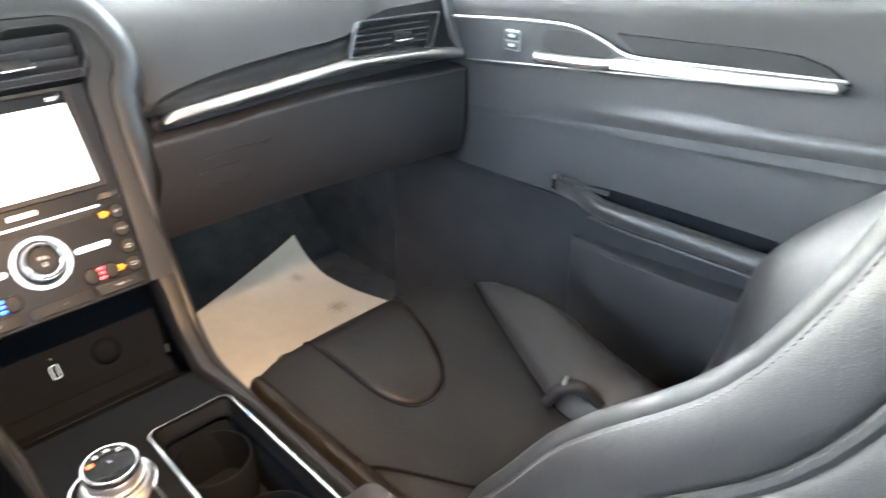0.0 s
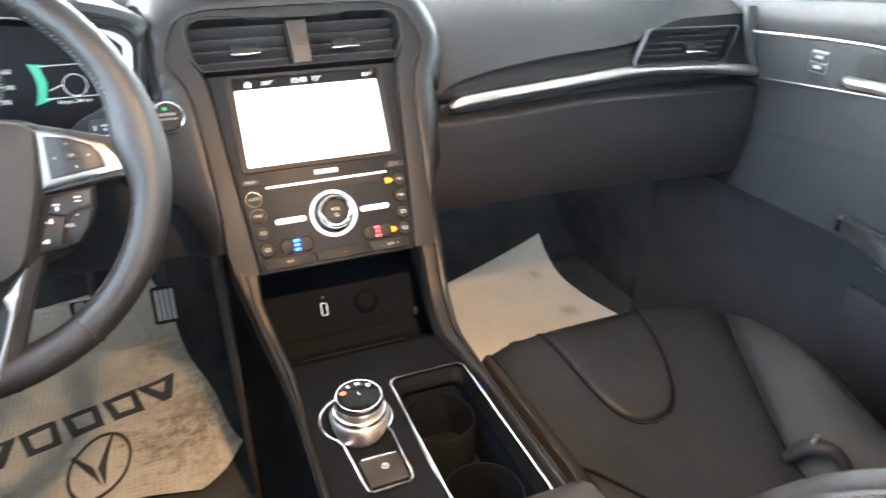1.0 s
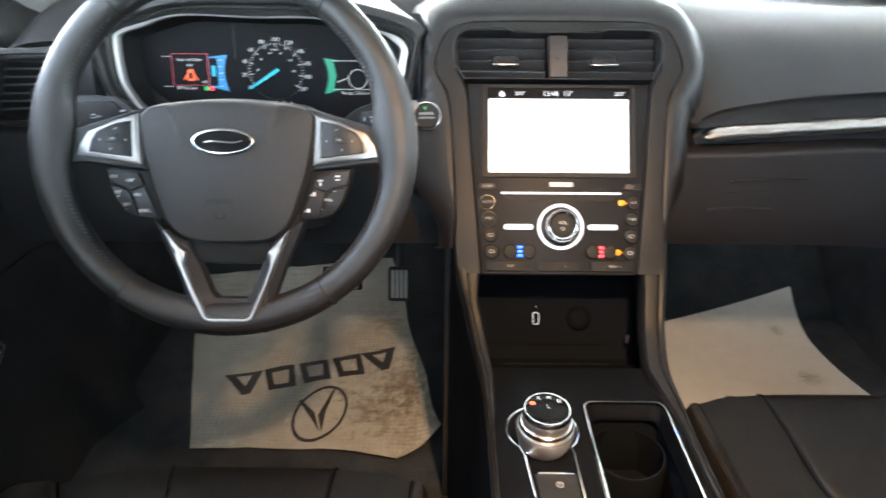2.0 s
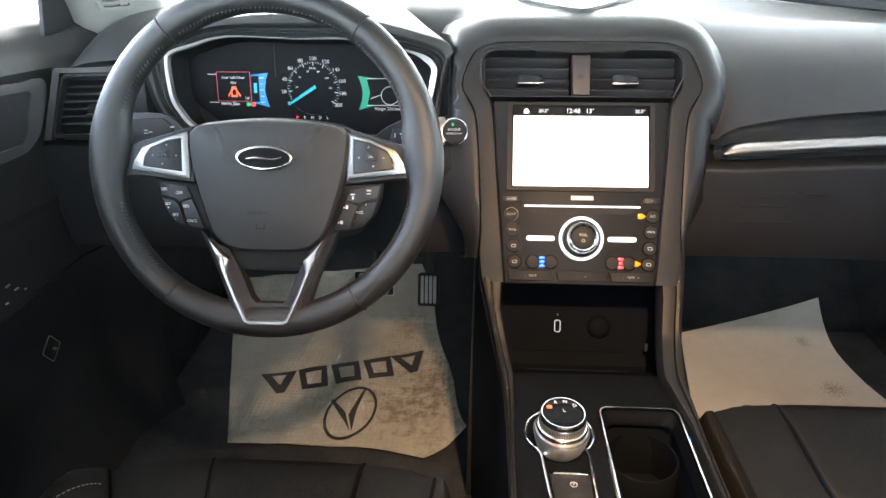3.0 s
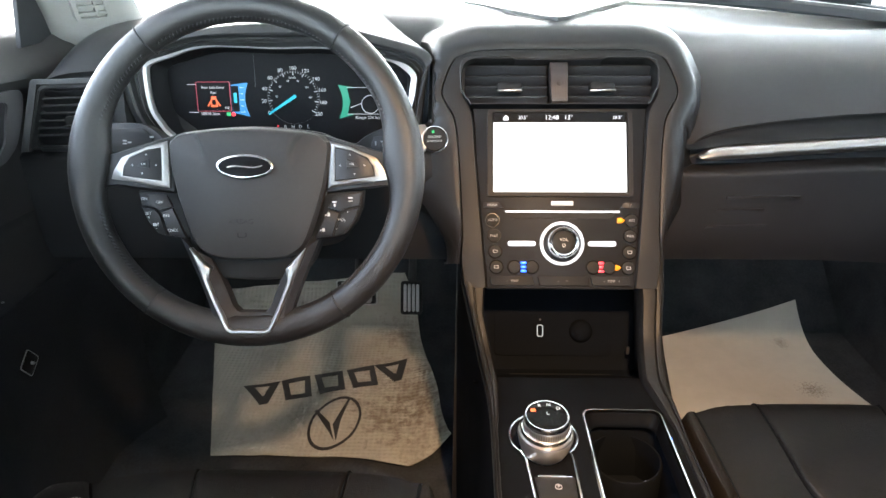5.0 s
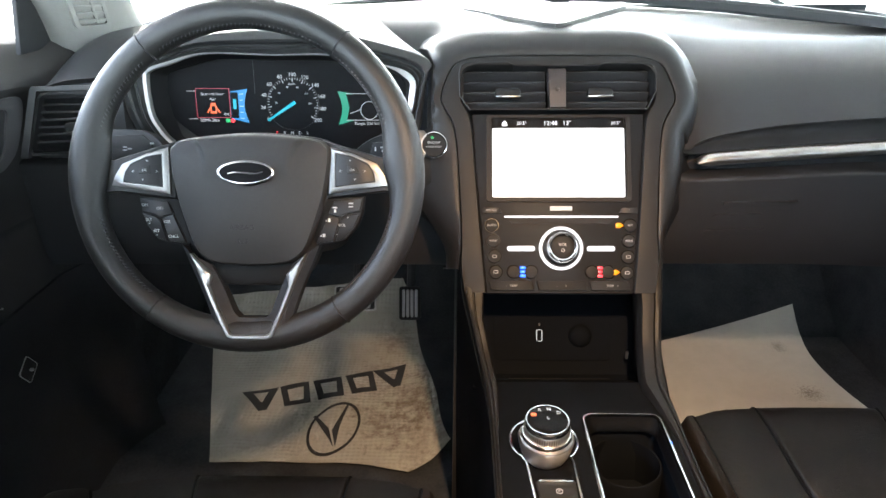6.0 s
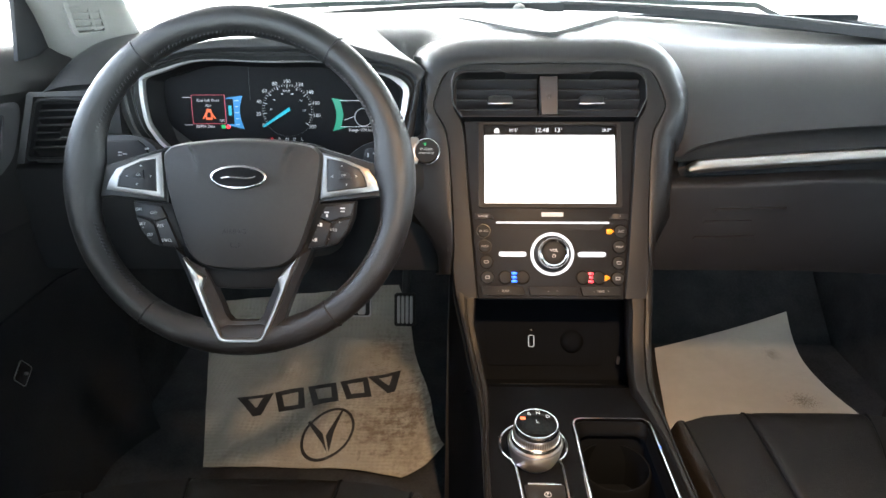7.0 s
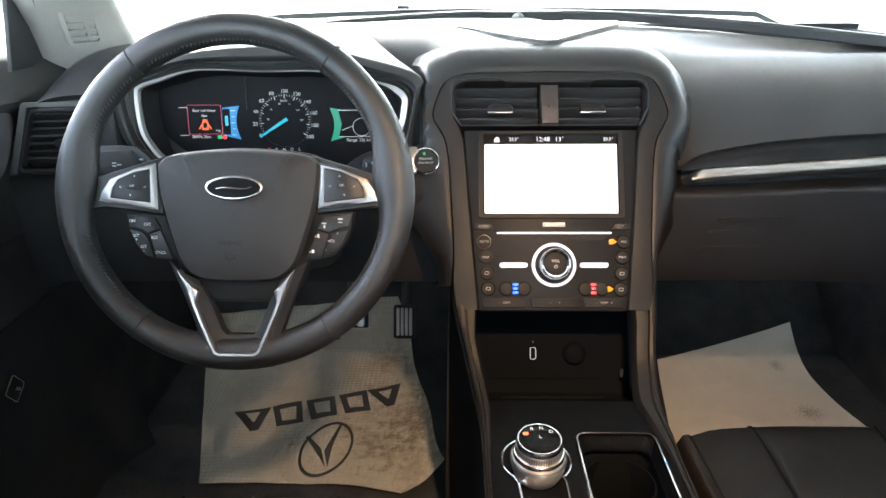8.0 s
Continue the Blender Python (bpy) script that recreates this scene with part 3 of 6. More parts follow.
for (d0, n0), (d_r, n_r), (d_l, n_l) in zip(BROW, CHEEK, FLAT_CHEEK):
    a_line, right_line, left_line = outward(groove, d0), outward(groove, d_r), outward(groove, d_l)
    b_line = [q if g[0] < 0 else p for p, q, g in zip(right_line, left_line, groove)]
    row = []
    for i, (a, b) in enumerate(zip(a_line, b_line)):
        k = smoothstep(0.35, 0.98, along(groove, i)) if groove[i][1] > 0.05 else 0.0
        n1 = n_l if groove[i][0] < 0 else n_r
        # beside the cluster the cheek folds back in front of the hood's flank
        over = max(0.0, -b[0] - lerp(0.220, 0.1660, smoothstep(-0.06, 0.05, b[1]))) if groove[i][0] < 0 else 0.0
        b, n1 = (b[0] + 0.8 * over, b[1]), n1 - 1.0 * over
        row.append(M_STACK @ Vector((lerp(b[0], a[0], k), lerp(b[1], a[1], k), lerp(n1, n0, k) - 0.010 * smoothstep(-0.105, -0.145, groove[i][1]))))
    rows.append(row)
part("outer_band", shell(rows, (0, 0.006, -0.003)), STACK_SKIN, stack, "charcoal soft band arching round the stack")

inner_half = [(0.0, 0.130), (0.09, 0.132), (0.118, 0.130), (0.128, 0.116), (0.1265, 0.085), (0.1145, 0.055), (0.108, -0.02), (0.101, -0.10), (0.0972, -0.138), (0.094, -0.172)]
groove_half = [(0.0, 0.145), (0.09, 0.144), (0.1175, 0.141), (0.139, 0.1305), (0.1550, 0.086), (0.1378, 0.048), (0.1308, -0.025), (0.1275, -0.10), (0.1285, -0.138), (0.1245, -0.172)]
for sx, nm in ((-1, "a"), (1, "b")):
    i_l, g_l = curve_through(inner_half, 6), curve_through(groove_half, 6)
    rows = []
    for t, n in ((0.0, -0.03), (0.0, -0.003), (0.10, 0.001), (0.5, 0.002), (0.96, 0.001), (1.0, -0.001)):
        rows.append([M_STACK @ Vector((sx * lerp(a[0], b[0], t), lerp(a[1], b[1], t), n - 0.0025 * smoothstep(-0.12, -0.172, lerp(a[1], b[1], t)))) for a, b in zip(i_l, g_l)])
    part("inner_panel", shell(rows, (0, 0.004, -0.002)), BAND, stack, "grey satin inner panel beside the screen")

# faceplate with screen recess
face_out = [(-0.114, 0.066), (0.114, 0.066), (0.108, -0.02), (0.094, -0.173), (-0.094, -0.173), (-0.108, -0.02)]
part("faceplate", prism(face_out, M_STACK, -0.03, -0.003, 0.002), FACE, stack, "charcoal faceplate")
scr_c = 0.0065
part("screen_bezel", frame_ring(rounded(0.190, 0.116, 0.004, 2, 0, scr_c - 0.001), rounded(0.178, 0.107, 0.002, 2, 0, scr_c), M_STACK, -0.004, 0.0008), FACE, stack, "dark screen bezel")
part("screen", prism(rounded(0.174, 0.0925, 0.001, 1, 0, 0.0), M_STACK, -0.003, -0.0012), L_SCREEN, stack, "lit white touchscreen")
bar = part("status_bar", prism(rounded(0.174, 0.0125, 0.001, 1, 0, 0.0527), M_STACK, -0.003, -0.0012), GLOSS, stack, "dark status bar above the white display")
for words, x in (("12:48", -0.010), ("13°", 0.012), ("20.5°", -0.048), ("20.5°", 0.076)):
    text(words, 0.0085 if ":" in words or words == "13°" else 0.0062, shifted(M_STACK, x, 0.0527, -0.0006), L_WHITE, bar, "reading")
part("home_mark", prism([(-0.074, 0.049), (-0.067, 0.049), (-0.067, 0.053), (-0.0705, 0.0565), (-0.074, 0.053)], M_STACK, -0.001, -0.0006), L_WHITE, bar, "white house mark")
part("maker_bar", block(shifted(M_STACK, 0.003, -0.0612, -0.0025), (0.029, 0.0058, 0.0012), 0.0004), PALE_PRINT, stack, "pale plain maker bar")
part("light_line", block(shifted(M_STACK, 0.003, -0.0722, -0.0022), (0.149, 0.0026, 0.0014), 0.0005), L_WHITE, stack, "white lit line over the disc slot")
part("disc_slot", prism([(-0.068, -0.0745), (0.072, -0.0745), (0.066, -0.0815), (-0.062, -0.0815)], M_STACK, -0.006, -0.0022), DARKWELL, stack, "dark disc slot")
knob = part("volume_ring", frame_ring(disc(0.0285, 48, 0.002, -0.114), disc(0.0248, 48, 0.002, -0.114), M_STACK, -0.004, 0.0015, 0.0008), L_WHITE, stack, "white lit ring round the volume knob")
m_kn = shifted(M_STACK, 0.002, -0.114, 0)
part("knob_skirt", lathe([(0.0246, -0.004), (0.0246, 0.000), (0.0225, 0.003), (0.0212, 0.004)], m_kn, 48), SMOOTH, knob, "dark knob skirt")
part("knob_grip", lathe([(0.0198, 0.002), (0.0198, 0.014), (0.0190, 0.0165), (0.0168, 0.0172), (0.0152, 0.0160), (0.0152, 0.002)], m_kn, 48, True), CHROME, knob, "chrome knob grip")
part("knob_cap", lathe([(0.0152, 0.004), (0.0152, 0.0150), (0.0140, 0.0158), (0.0080, 0.0156)], m_kn, 40), DARKWELL, knob, "black knob cap")
text("VOL", 0.0055, shifted(m_kn, 0, 0.003, 0.0161), PALE_PRINT, knob, "print")
part("power_mark", frame_ring(disc(0.0022, 16, 0, -0.004), disc(0.0016, 16, 0, -0.004), m_kn, 0.0152, 0.0161), PALE_PRINT, knob)
for x, words in ((-0.0500, "SEEK"), (0.0540, "TUNE")):
    b = part("rocker", prism(rounded(0.0365, 0.0066, 0.0032, 4, x, -0.1143), M_STACK, -0.004, 0.0002, 0.001), L_WHITE, stack, "white lit rocker bar")
    text(words, 0.0042, shifted(M_STACK, x, -0.1143, 0.0004), PRINT, b, "print")
for x, y, words in ((-0.0880, -0.0838, "AUTO"), (-0.0862, -0.1042, "MAX"), (-0.0846, -0.1247, ""), (-0.0830, -0.1450, ""),
                    (0.0925, -0.0838, "A/C"), (0.0903, -0.1043, "MAX"), (0.0890, -0.1253, ""), (0.0872, -0.1458, ""),
                    (-0.0595, -0.1450, ""), (-0.0370, -0.1450, ""), (0.0420, -0.1450, ""), (0.0625, -0.1450, "")):
    b = part("button", lathe([(0.0084, -0.004), (0.0084, -0.0012), (0.0078, -0.0004), (0.0070, -0.0002)], shifted(M_STACK, x, y, 0), 24), DARKWELL, stack, "small round dark button")
    part("button_rim", frame_ring(disc(0.0093, 24, x, y), disc(0.0086, 24, x, y), M_STACK, -0.004, -0.0018), GLOSS, b)
    if words:
        text(words, 0.0045, shifted(M_STACK, x, y, 0.0001), PRINT, b, "print")
    elif abs(x) > 0.08:
        part("print", frame_ring(rounded(0.006, 0.004, 0.001, 2, x, y), rounded(0.0046, 0.0026, 0.0006, 2, x, y), M_STACK, -0.0004, 0.0001), PRINT, b)
for x, s in ((-0.0875, 1), (0.0905, -1)):
    o = [(x - s * 0.012, -0.0605), (x + s * 0.008, -0.0605), (x + s * 0.0125, -0.0675), (x - s * 0.012, -0.0675)]
    b = part("corner_key", prism(o, M_STACK, -0.004, 0.0, 0.0008), SMOOTH, stack, "slanted dark key")
    text("SOUND" if s > 0 else "^", 0.0038, shifted(M_STACK, x - s * 0.001, -0.064, 0.0004), PRINT, b, "print")
for k, (x0, x1, words) in enumerate(((-0.0915, -0.033, "-   TEMP"), (-0.030, 0.035, "-        +"), (0.038, 0.0925, "-   TEMP   +"))):
    o = [(x0, -0.1570), (x1 - 0.004 + (0.004 if k == 1 else 0), -0.1570), (x1 + (0.0 if k < 2 else -0.002), -0.1685), (x0 + (0.002 if k == 0 else 0.003), -0.1685)]
    b = part("temperature_key", prism(o, M_STACK, -0.006, 0.0005, 0.001), DARKWELL, stack, "wide dark climate key")
    text(words, 0.0042, shifted(M_STACK, (x0 + x1) / 2, -0.163, 0.0008), DIM_LINE, b, "print")
for i in range(3):
    y = -0.1395 - 0.0052 * i
    part("blue_light", prism(rounded(0.0075, 0.0034, 0.0014, 3, -0.0478, y), M_STACK, -0.004, -0.0006, 0.0004), L_BLUE, stack, "blue lit cooling bar")
    part("red_light", prism(rounded(0.0072, 0.0036, 0.0014, 3, 0.0523, y), M_STACK, -0.004, -0.0006, 0.0004), L_RED, stack, "red lit heating bar")
for x, y in ((0.0790, -0.0838), (0.0730, -0.1452)):
    part("amber_light", prism([(x - 0.005, y + 0.003), (x, y + 0.0035), (x + 0.005, y), (x, y - 0.0035), (x - 0.005, y - 0.003)], M_STACK, -0.004, -0.0004, 0.0005), L_AMBER, stack, "amber lit pointer")

# the two centre vents
for x in (-0.0695, 0.0695):
    vent("centre_vent", shifted(M_STACK, x, 0.1000, -0.006), 0.118, 0.066, 4, "dark slatted centre air vent with chrome-edged tab", tab_x=0.004 if x < 0 else -0.012, framed=False)
part("vent_divider", prism([(-0.0125, 0.128), (0.0122, 0.128), (0.0113, 0.074), (-0.0105, 0.074)], M_STACK, -0.02, 0.000, 0.002), DIVIDER, stack, "brownish divider between the centre vents")
part("sensor_lens", lathe([(0.003, 0.000), (0.003, 0.0012), (0.002, 0.0016)], shifted(M_STACK, 0, 0.099, 0), 14), DIVIDER, stack)
mouth = [(-0.1305, 0.119), (-0.127, 0.1315), (-0.121, 0.1345), (-0.066, 0.1345), (-0.0535, 0.1295), (0.0505, 0.1295), (0.063, 0.1330), (0.118, 0.1325), (0.126, 0.1295), (0.1295, 0.119), (0.1290, 0.096), (0.1165, 0.0715), (-0.1165, 0.0715), (-0.1290, 0.090)]
mouth_out = [(p[0] * 1.013, 0.102 + (p[1] - 0.102) * 1.05) for p in mouth]
part("vent_surround", frame_ring(mouth_out, mouth, M_STACK, -0.030, 0.0030, 0.0008), SMOOTH, stack, "dark surround of the centre vents")
part("vent_well", prism(rounded(0.262, 0.068, 0.012, 5, 0, 0.1015), M_STACK, -0.060, -0.052), RUBBER, stack)

# side panels of the stack towards the cluster, with start button
def column_point(x, u, n):
    """Narrow and set back below; beside the cluster it folds back past the bezel."""
    x = lerp(x, max(x, -0.155), smoothstep(-0.02, -0.10, u))
    over = max(0.0, -x - lerp(0.240, 0.168, smoothstep(0.015, 0.060, u)))
    return M_STACK @ Vector((x + 0.85 * over, u, n - 0.13 * smoothstep(-0.02, -0.12, u) - 1.1 * over))


rows = [[column_point(x, u, n) for u in np.linspace(-0.130, 0.145, 22)] for x, n in ((-0.125, -0.010), (-0.15, -0.006), (-0.168, -0.007), (-0.185, -0.008), (-0.215, -0.018), (-0.235, -0.04))]
part("column_panel", shell(rows, (0, 0.015, -0.01)), DARKWELL, dash, "charcoal panel between the cluster and the stack")
btn = thing("start_button", M_STACK @ Vector((-0.1645, 0.0232, 0.0)), "round chrome-ringed engine start button with green light", "button")
m_st = shifted(M_STACK, -0.1645, 0.0232, -0.004)
part("ring", lathe([(0.0186, -0.006), (0.0186, 0.003), (0.0180, 0.0052), (0.0168, 0.0058), (0.0160, 0.003)], m_st, 40), CHROME, btn, "chrome ring")
part("cap", lathe([(0.0163, -0.002), (0.0163, 0.0046), (0.0150, 0.0060)], m_st, 40), DARKWELL, btn, "dark cap")
part("side_plate", prism([(-0.186, 0.0430), (-0.1775, 0.0430), (-0.1742, 0.0385), (-0.1752, 0.0105), (-0.178, 0.0080), (-0.186, 0.0080)], M_STACK, -0.02, 0.0015, 0.0012), SPOKE, btn, "silver plate beside the button")
part("light", lathe([(0.0018, 0.006), (0.0018, 0.0072)], shifted(m_st, -0.002, 0.0095), 12), L_GREEN, btn, "green pilot light")
text("ENGINE", 0.0048, shifted(m_st, 0, 0.0025, 0.0069), PRINT, btn, "print")
text("START/STOP", 0.0036, shifted(m_st, 0, -0.003, 0.0069), PRINT, btn, "print")

# ---- instrument cluster ----
cluster = thing("instrument_cluster", (-0.365, 0.26, 0.66), "dark instrument cluster with lit gauges behind a silver bezel", "instrument cluster")
CH = [(-0.13, -0.085), (-0.1685, -0.058), (-0.1826, -0.041), (-0.1935, -0.0176), (-0.196, 0.028), (-0.1885, 0.041), (-0.1607, 0.050), (-0.109, 0.0615), (-0.02, 0.0590),
      (0.06, 0.0585), (0.1325, 0.0445), (0.162, 0.036), (0.1745, 0.0225), (0.1730, 0.004), (0.1700, -0.0111), (0.157, -0.045), (0.142, -0.062), (0.10, -0.085)]
BROW_LINE = [(-0.14, -0.10), (-0.19, -0.066), (-0.208, -0.047), (-0.222, -0.018), (-0.234, 0.034), (-0.232, 0.049), (-0.185, 0.067), (-0.116, 0.084), (-0.03, 0.091),
             (0.06, 0.088), (0.135, 0.072), (0.1825, 0.0580), (0.1970, 0.0450), (0.1915, 0.032), (0.186, -0.003), (0.1785, -0.046), (0.16, -0.070), (0.11, -0.10)]
CH_C, BROW_C = curve_through(CH, 5), curve_through(BROW_LINE, 5)


def hood_line(f, dy, dn):
    return [M_CLUSTER @ Vector(((p[0] + 0.014) * f - 0.014, p[1] * f + dy, dn)) for p in CH_C]


def hood_between(t, dn):
    return [M_CLUSTER @ Vector((lerp(a[0], b[0], t), lerp(a[1], b[1], t), dn)) for a, b in zip(CH_C, BROW_C)]


lip = hood_between(1.0, 0.004)
L_END, R_END = 25, 60


def hood_back(s):
    """The hood's top runs back and narrows; beyond its two corners a low flank drops from it."""
    out = []
    for i, p in enumerate(lip):
        c = lip[min(max(i, L_END), R_END)]
        far = Vector((-0.379 + (c.x + 0.379) * 0.5, 0.40 + 0.0, 0.8365))
        if i != min(max(i, L_END), R_END):
            far = far + Vector((0.010 if i > R_END else -0.010, 0, (p.z - c.z) * 0.45))
        out.append(p.lerp(far, s))
    return out


rows = [hood_between(-0.06, -0.03), hood_between(0.06, 0.003), hood_between(0.22, 0.008), hood_between(0.34, 0.003), hood_between(0.42, 0.004), hood_between(0.50, 0.013), hood_between(0.60, 0.015), hood_between(0.90, 0.012), hood_between(0.97, 0.009), lip, hood_back(0.04), hood_back(0.35), hood_back(0.7), hood_back(1.0)]
part("hood", shell(rows, (0, 0.004, -0.001)), SOFT, cluster, "charcoal angular hood round the gauges")
bands = []
for s, n in ((1.0, 0.002), (0.94, 0.0085), (0.5, 0.0080), (0.06, 0.0070), (0.0, -0.004)):
    line = []
    for i, p in enumerate(CH_C):
        share = i / (len(CH_C) - 1)
        before, after = CH_C[max(i - 1, 0)], CH_C[min(i + 1, len(CH_C) - 1)]
        run = Vector((after[0] - before[0], after[1] - before[1])).normalized()
        breadth = lerp(0.0046, 0.0022, smoothstep(0.34, 0.42, share)) + 0.0068 * smoothstep(0.58, 0.66, share)
        d = -0.0008 + breadth * (1 - s)
        line.append(M_CLUSTER @ Vector((p[0] + run.y * d, p[1] - run.x * d, n)))
    bands.append(line)
part("bezel", loft(bands), BEZEL, cluster, "satin silver bezel line")
rows = [hood_line(0.97, 0.0, -0.002), hood_line(0.94, -0.002, -0.02), hood_line(0.92, -0.002, -0.034)]
part("cowl", shell(rows, (0, 0.002, 0)), DARKWELL, cluster, "black inner cowl")
back = [(p[0] * 0.99, p[1] * 0.99) for p in CH]
part("dial_plate", prism(back, M_CLUSTER, -0.045, -0.036), L_DARK, cluster, "black dial plate")
M_G = shifted(M_CLUSTER, 0, 0, -0.0355)
GX, GY = -0.0035, -0.0078
sp = part("speedometer", frame_ring(disc(0.0375, 48, GX, GY), disc(0.0369, 48, GX, GY), M_G, -0.001, 0.0006), FACE, cluster, "round speedometer")
for i in range(41):
    a = radians(212 - 247 * i / 40)
    r0, r1 = (0.0310, 0.0362) if i % 4 == 0 else (0.0338, 0.0362)
    m_t = shifted(M_G, GX + math.cos(a) * (r0 + r1) / 2, GY + math.sin(a) * (r0 + r1) / 2, 0.0004, math.degrees(a))
    part("tick", block(m_t, (r1 - r0, 0.0011 if i % 4 == 0 else 0.0006, 0.0006), 0.0001), L_DIM, sp, smooth=False)
for i in range(11):
    a = radians(212 - 247 * i / 10)
    text(str(20 * i), 0.0074, shifted(M_G, GX + math.cos(a) * 0.0428, GY + math.sin(a) * 0.0405, 0.0006), L_DIM, sp, "numeral")
for i in range(1, 7):
    a = radians(212 - 247 * i / 7)
    text(str(20 * i), 0.0036, shifted(M_G, GX + math.cos(a) * 0.024, GY + math.sin(a) * 0.024, 0.0006), PRINT, sp, "numeral")
text("km/h", 0.0050, shifted(M_G, GX, GY + 0.0275, 0.0006), L_DIM, sp, "numeral")
tip = Vector((-0.0400, -0.0310))
hub_at = Vector((GX, GY))
d = (tip - hub_at).normalized()
s = Vector((-d.y, d.x))
nd = [hub_at + s * 0.0022 - d * 0.004, hub_at - s * 0.0022 - d * 0.004, tip - s * 0.0012, tip + s * 0.0012]
part("needle", prism([tuple(p) for p in nd], M_G, 0.001, 0.003, 0.0004), L_TEAL, cluster, "teal lit needle")
# left display: message box, charge bar, odometer
MX, MY = -0.1183, -0.0064
msg = part("message_box", prism(rounded(0.0475, 0.040, 0.0012, 2, MX, MY), M_G, 0.0, 0.0006), L_DARK, cluster, "dark message box with red outline")
part("outline", frame_ring(rounded(0.0488, 0.0413, 0.0014, 2, MX, MY), rounded(0.0475, 0.040, 0.0012, 2, MX, MY), M_G, 0.0, 0.001), L_REDLINE, msg, "red outline")
text("Rear Left Door", 0.0053, shifted(M_G, MX, 0.0062, 0.001), L_DIM, msg, "message")
text("Ajar", 0.0053, shifted(M_G, MX, -0.0008, 0.001), L_DIM, msg, "message")
text("OK", 0.0050, shifted(M_G, -0.0995, -0.0225, 0.001), L_DIM, msg, "message")
part("car_mark", frame_ring([(MX - 0.003, -0.006), (MX + 0.003, -0.006), (MX + 0.0046, -0.012), (MX + 0.0046, -0.021), (MX - 0.0046, -0.021), (MX - 0.0046, -0.012)], [(MX - 0.002, -0.0105), (MX + 0.002, -0.0105), (MX + 0.003, -0.013), (MX + 0.003, -0.018), (MX - 0.003, -0.018), (MX - 0.003, -0.013)], M_G, 0.0004, 0.001), L_ORANGE, msg, "orange car mark")
for sx in (-1, 1):
    part("door_mark", prism([(MX + sx * 0.0046, -0.0115), (MX + sx * 0.0095, -0.019), (MX + sx * 0.0085, -0.0205), (MX + sx * 0.0046, -0.0155)], M_G, 0.0006, 0.001), L_ORANGE, msg, "orange open door mark")
text("38996.2km", 0.0062, shifted(M_G, -0.1250, -0.0306, 0.001), L_DIM, cluster, "odometer")
part("ready_mark", prism(rounded(0.0058, 0.005, 0.001, 2, -0.0985, -0.0310), M_G, 0, 0.001), L_GREEN, cluster, "green ready mark")
part("warning_mark", frame_ring(disc(0.0030, 12, -0.0915, -0.0310), disc(0.0014, 12, -0.0915, -0.0310), M_G, 0, 0.001), L_RED, cluster, "red warning mark")
for y in (0.0105, -0.0285):
    part("display_line", block(shifted(M_G, -0.149, y, 0.0003), (0.013, 0.0008, 0.0006), 0.0001), L_DIM, cluster)
fuel = part("fuel_display", prism([(-0.0925, 0.0100)] + [(-0.068 - 0.0055 * math.sin(math.pi * t), lerp(0.0130, -0.0345, t)) for t in np.linspace(0, 1, 9)] + [(-0.0925, -0.0285)], M_G, 0.0, 0.0007), L_BLUEGLOW, cluster, "blue lit fuel display")
part("display_panel", prism(rounded(0.0105, 0.036, 0.001, 2, -0.0870, -0.0095), M_G, 0.0003, 0.0009), L_DARK, fuel, "dark panel of the fuel display")
for i in range(5):
    part("fuel_tick", block(shifted(M_G, -0.0772, 0.006 - 0.0085 * i, 0.001), (0.004 if i % 2 else 0.006, 0.0008, 0.0004), 0.0001), L_DIM, fuel)
part("battery_mark", prism(rounded(0.0045, 0.014, 0.001, 2, -0.0870, -0.0080), M_G, 0.0009, 0.0012), L_TEAL, fuel, "teal battery level")
green = part("range_display", prism([(0.083, 0.0060)] + [(0.061 + 0.0060 * math.sin(math.pi * t), lerp(0.0095, -0.0375, t)) for t in np.linspace(0, 1, 9)] + [(0.083, -0.0315)], M_G, 0.0, 0.0007), L_GREENGLOW, cluster, "green lit range display")
part("display_panel", prism([(0.0735, 0.0050), (0.140, 0.0050), (0.140, -0.0305), (0.0735, -0.0305), (0.0775, -0.0135)], M_G, 0.0003, 0.0011), L_DARK, green, "black panel of the range display")
part("display_line", block(shifted(M_G, 0.103, 0.0060, 0.0012), (0.060, 0.0008, 0.0004), 0.0001), L_DIM, green)
part("display_line", block(shifted(M_G, 0.103, -0.0310, 0.0012), (0.060, 0.0008, 0.0004), 0.0001), L_DIM, green)
part("range_pointer", block(shifted(M_G, 0.0855, -0.0190, 0.0014, 20), (0.016, 0.0011, 0.0004), 0.0001), L_DIM, green, "white range pointer")
part("range_arc", frame_ring(disc(0.013, 30, 0.106, -0.0175), disc(0.0120, 30, 0.106, -0.0175), M_G, 0.0011, 0.0014), PRINT, green)
text("Range: 236 km", 0.0060, shifted(M_G, 0.1020, -0.0358, 0.001), L_DIM, cluster, "range_reading")
for i, c in enumerate("PRNDL"):
    text(c, 0.0062, shifted(M_G, -0.0285 + 0.0110 * i, -0.0490, 0.001), L_RED if c == "P" else L_DIM, cluster, "gear_letter")
part("centre_line", block(shifted(M_G, -0.057, 0.032, 0.0003), (0.0006, 0.05, 0.0004), 0.0001), SMOOTH, cluster)

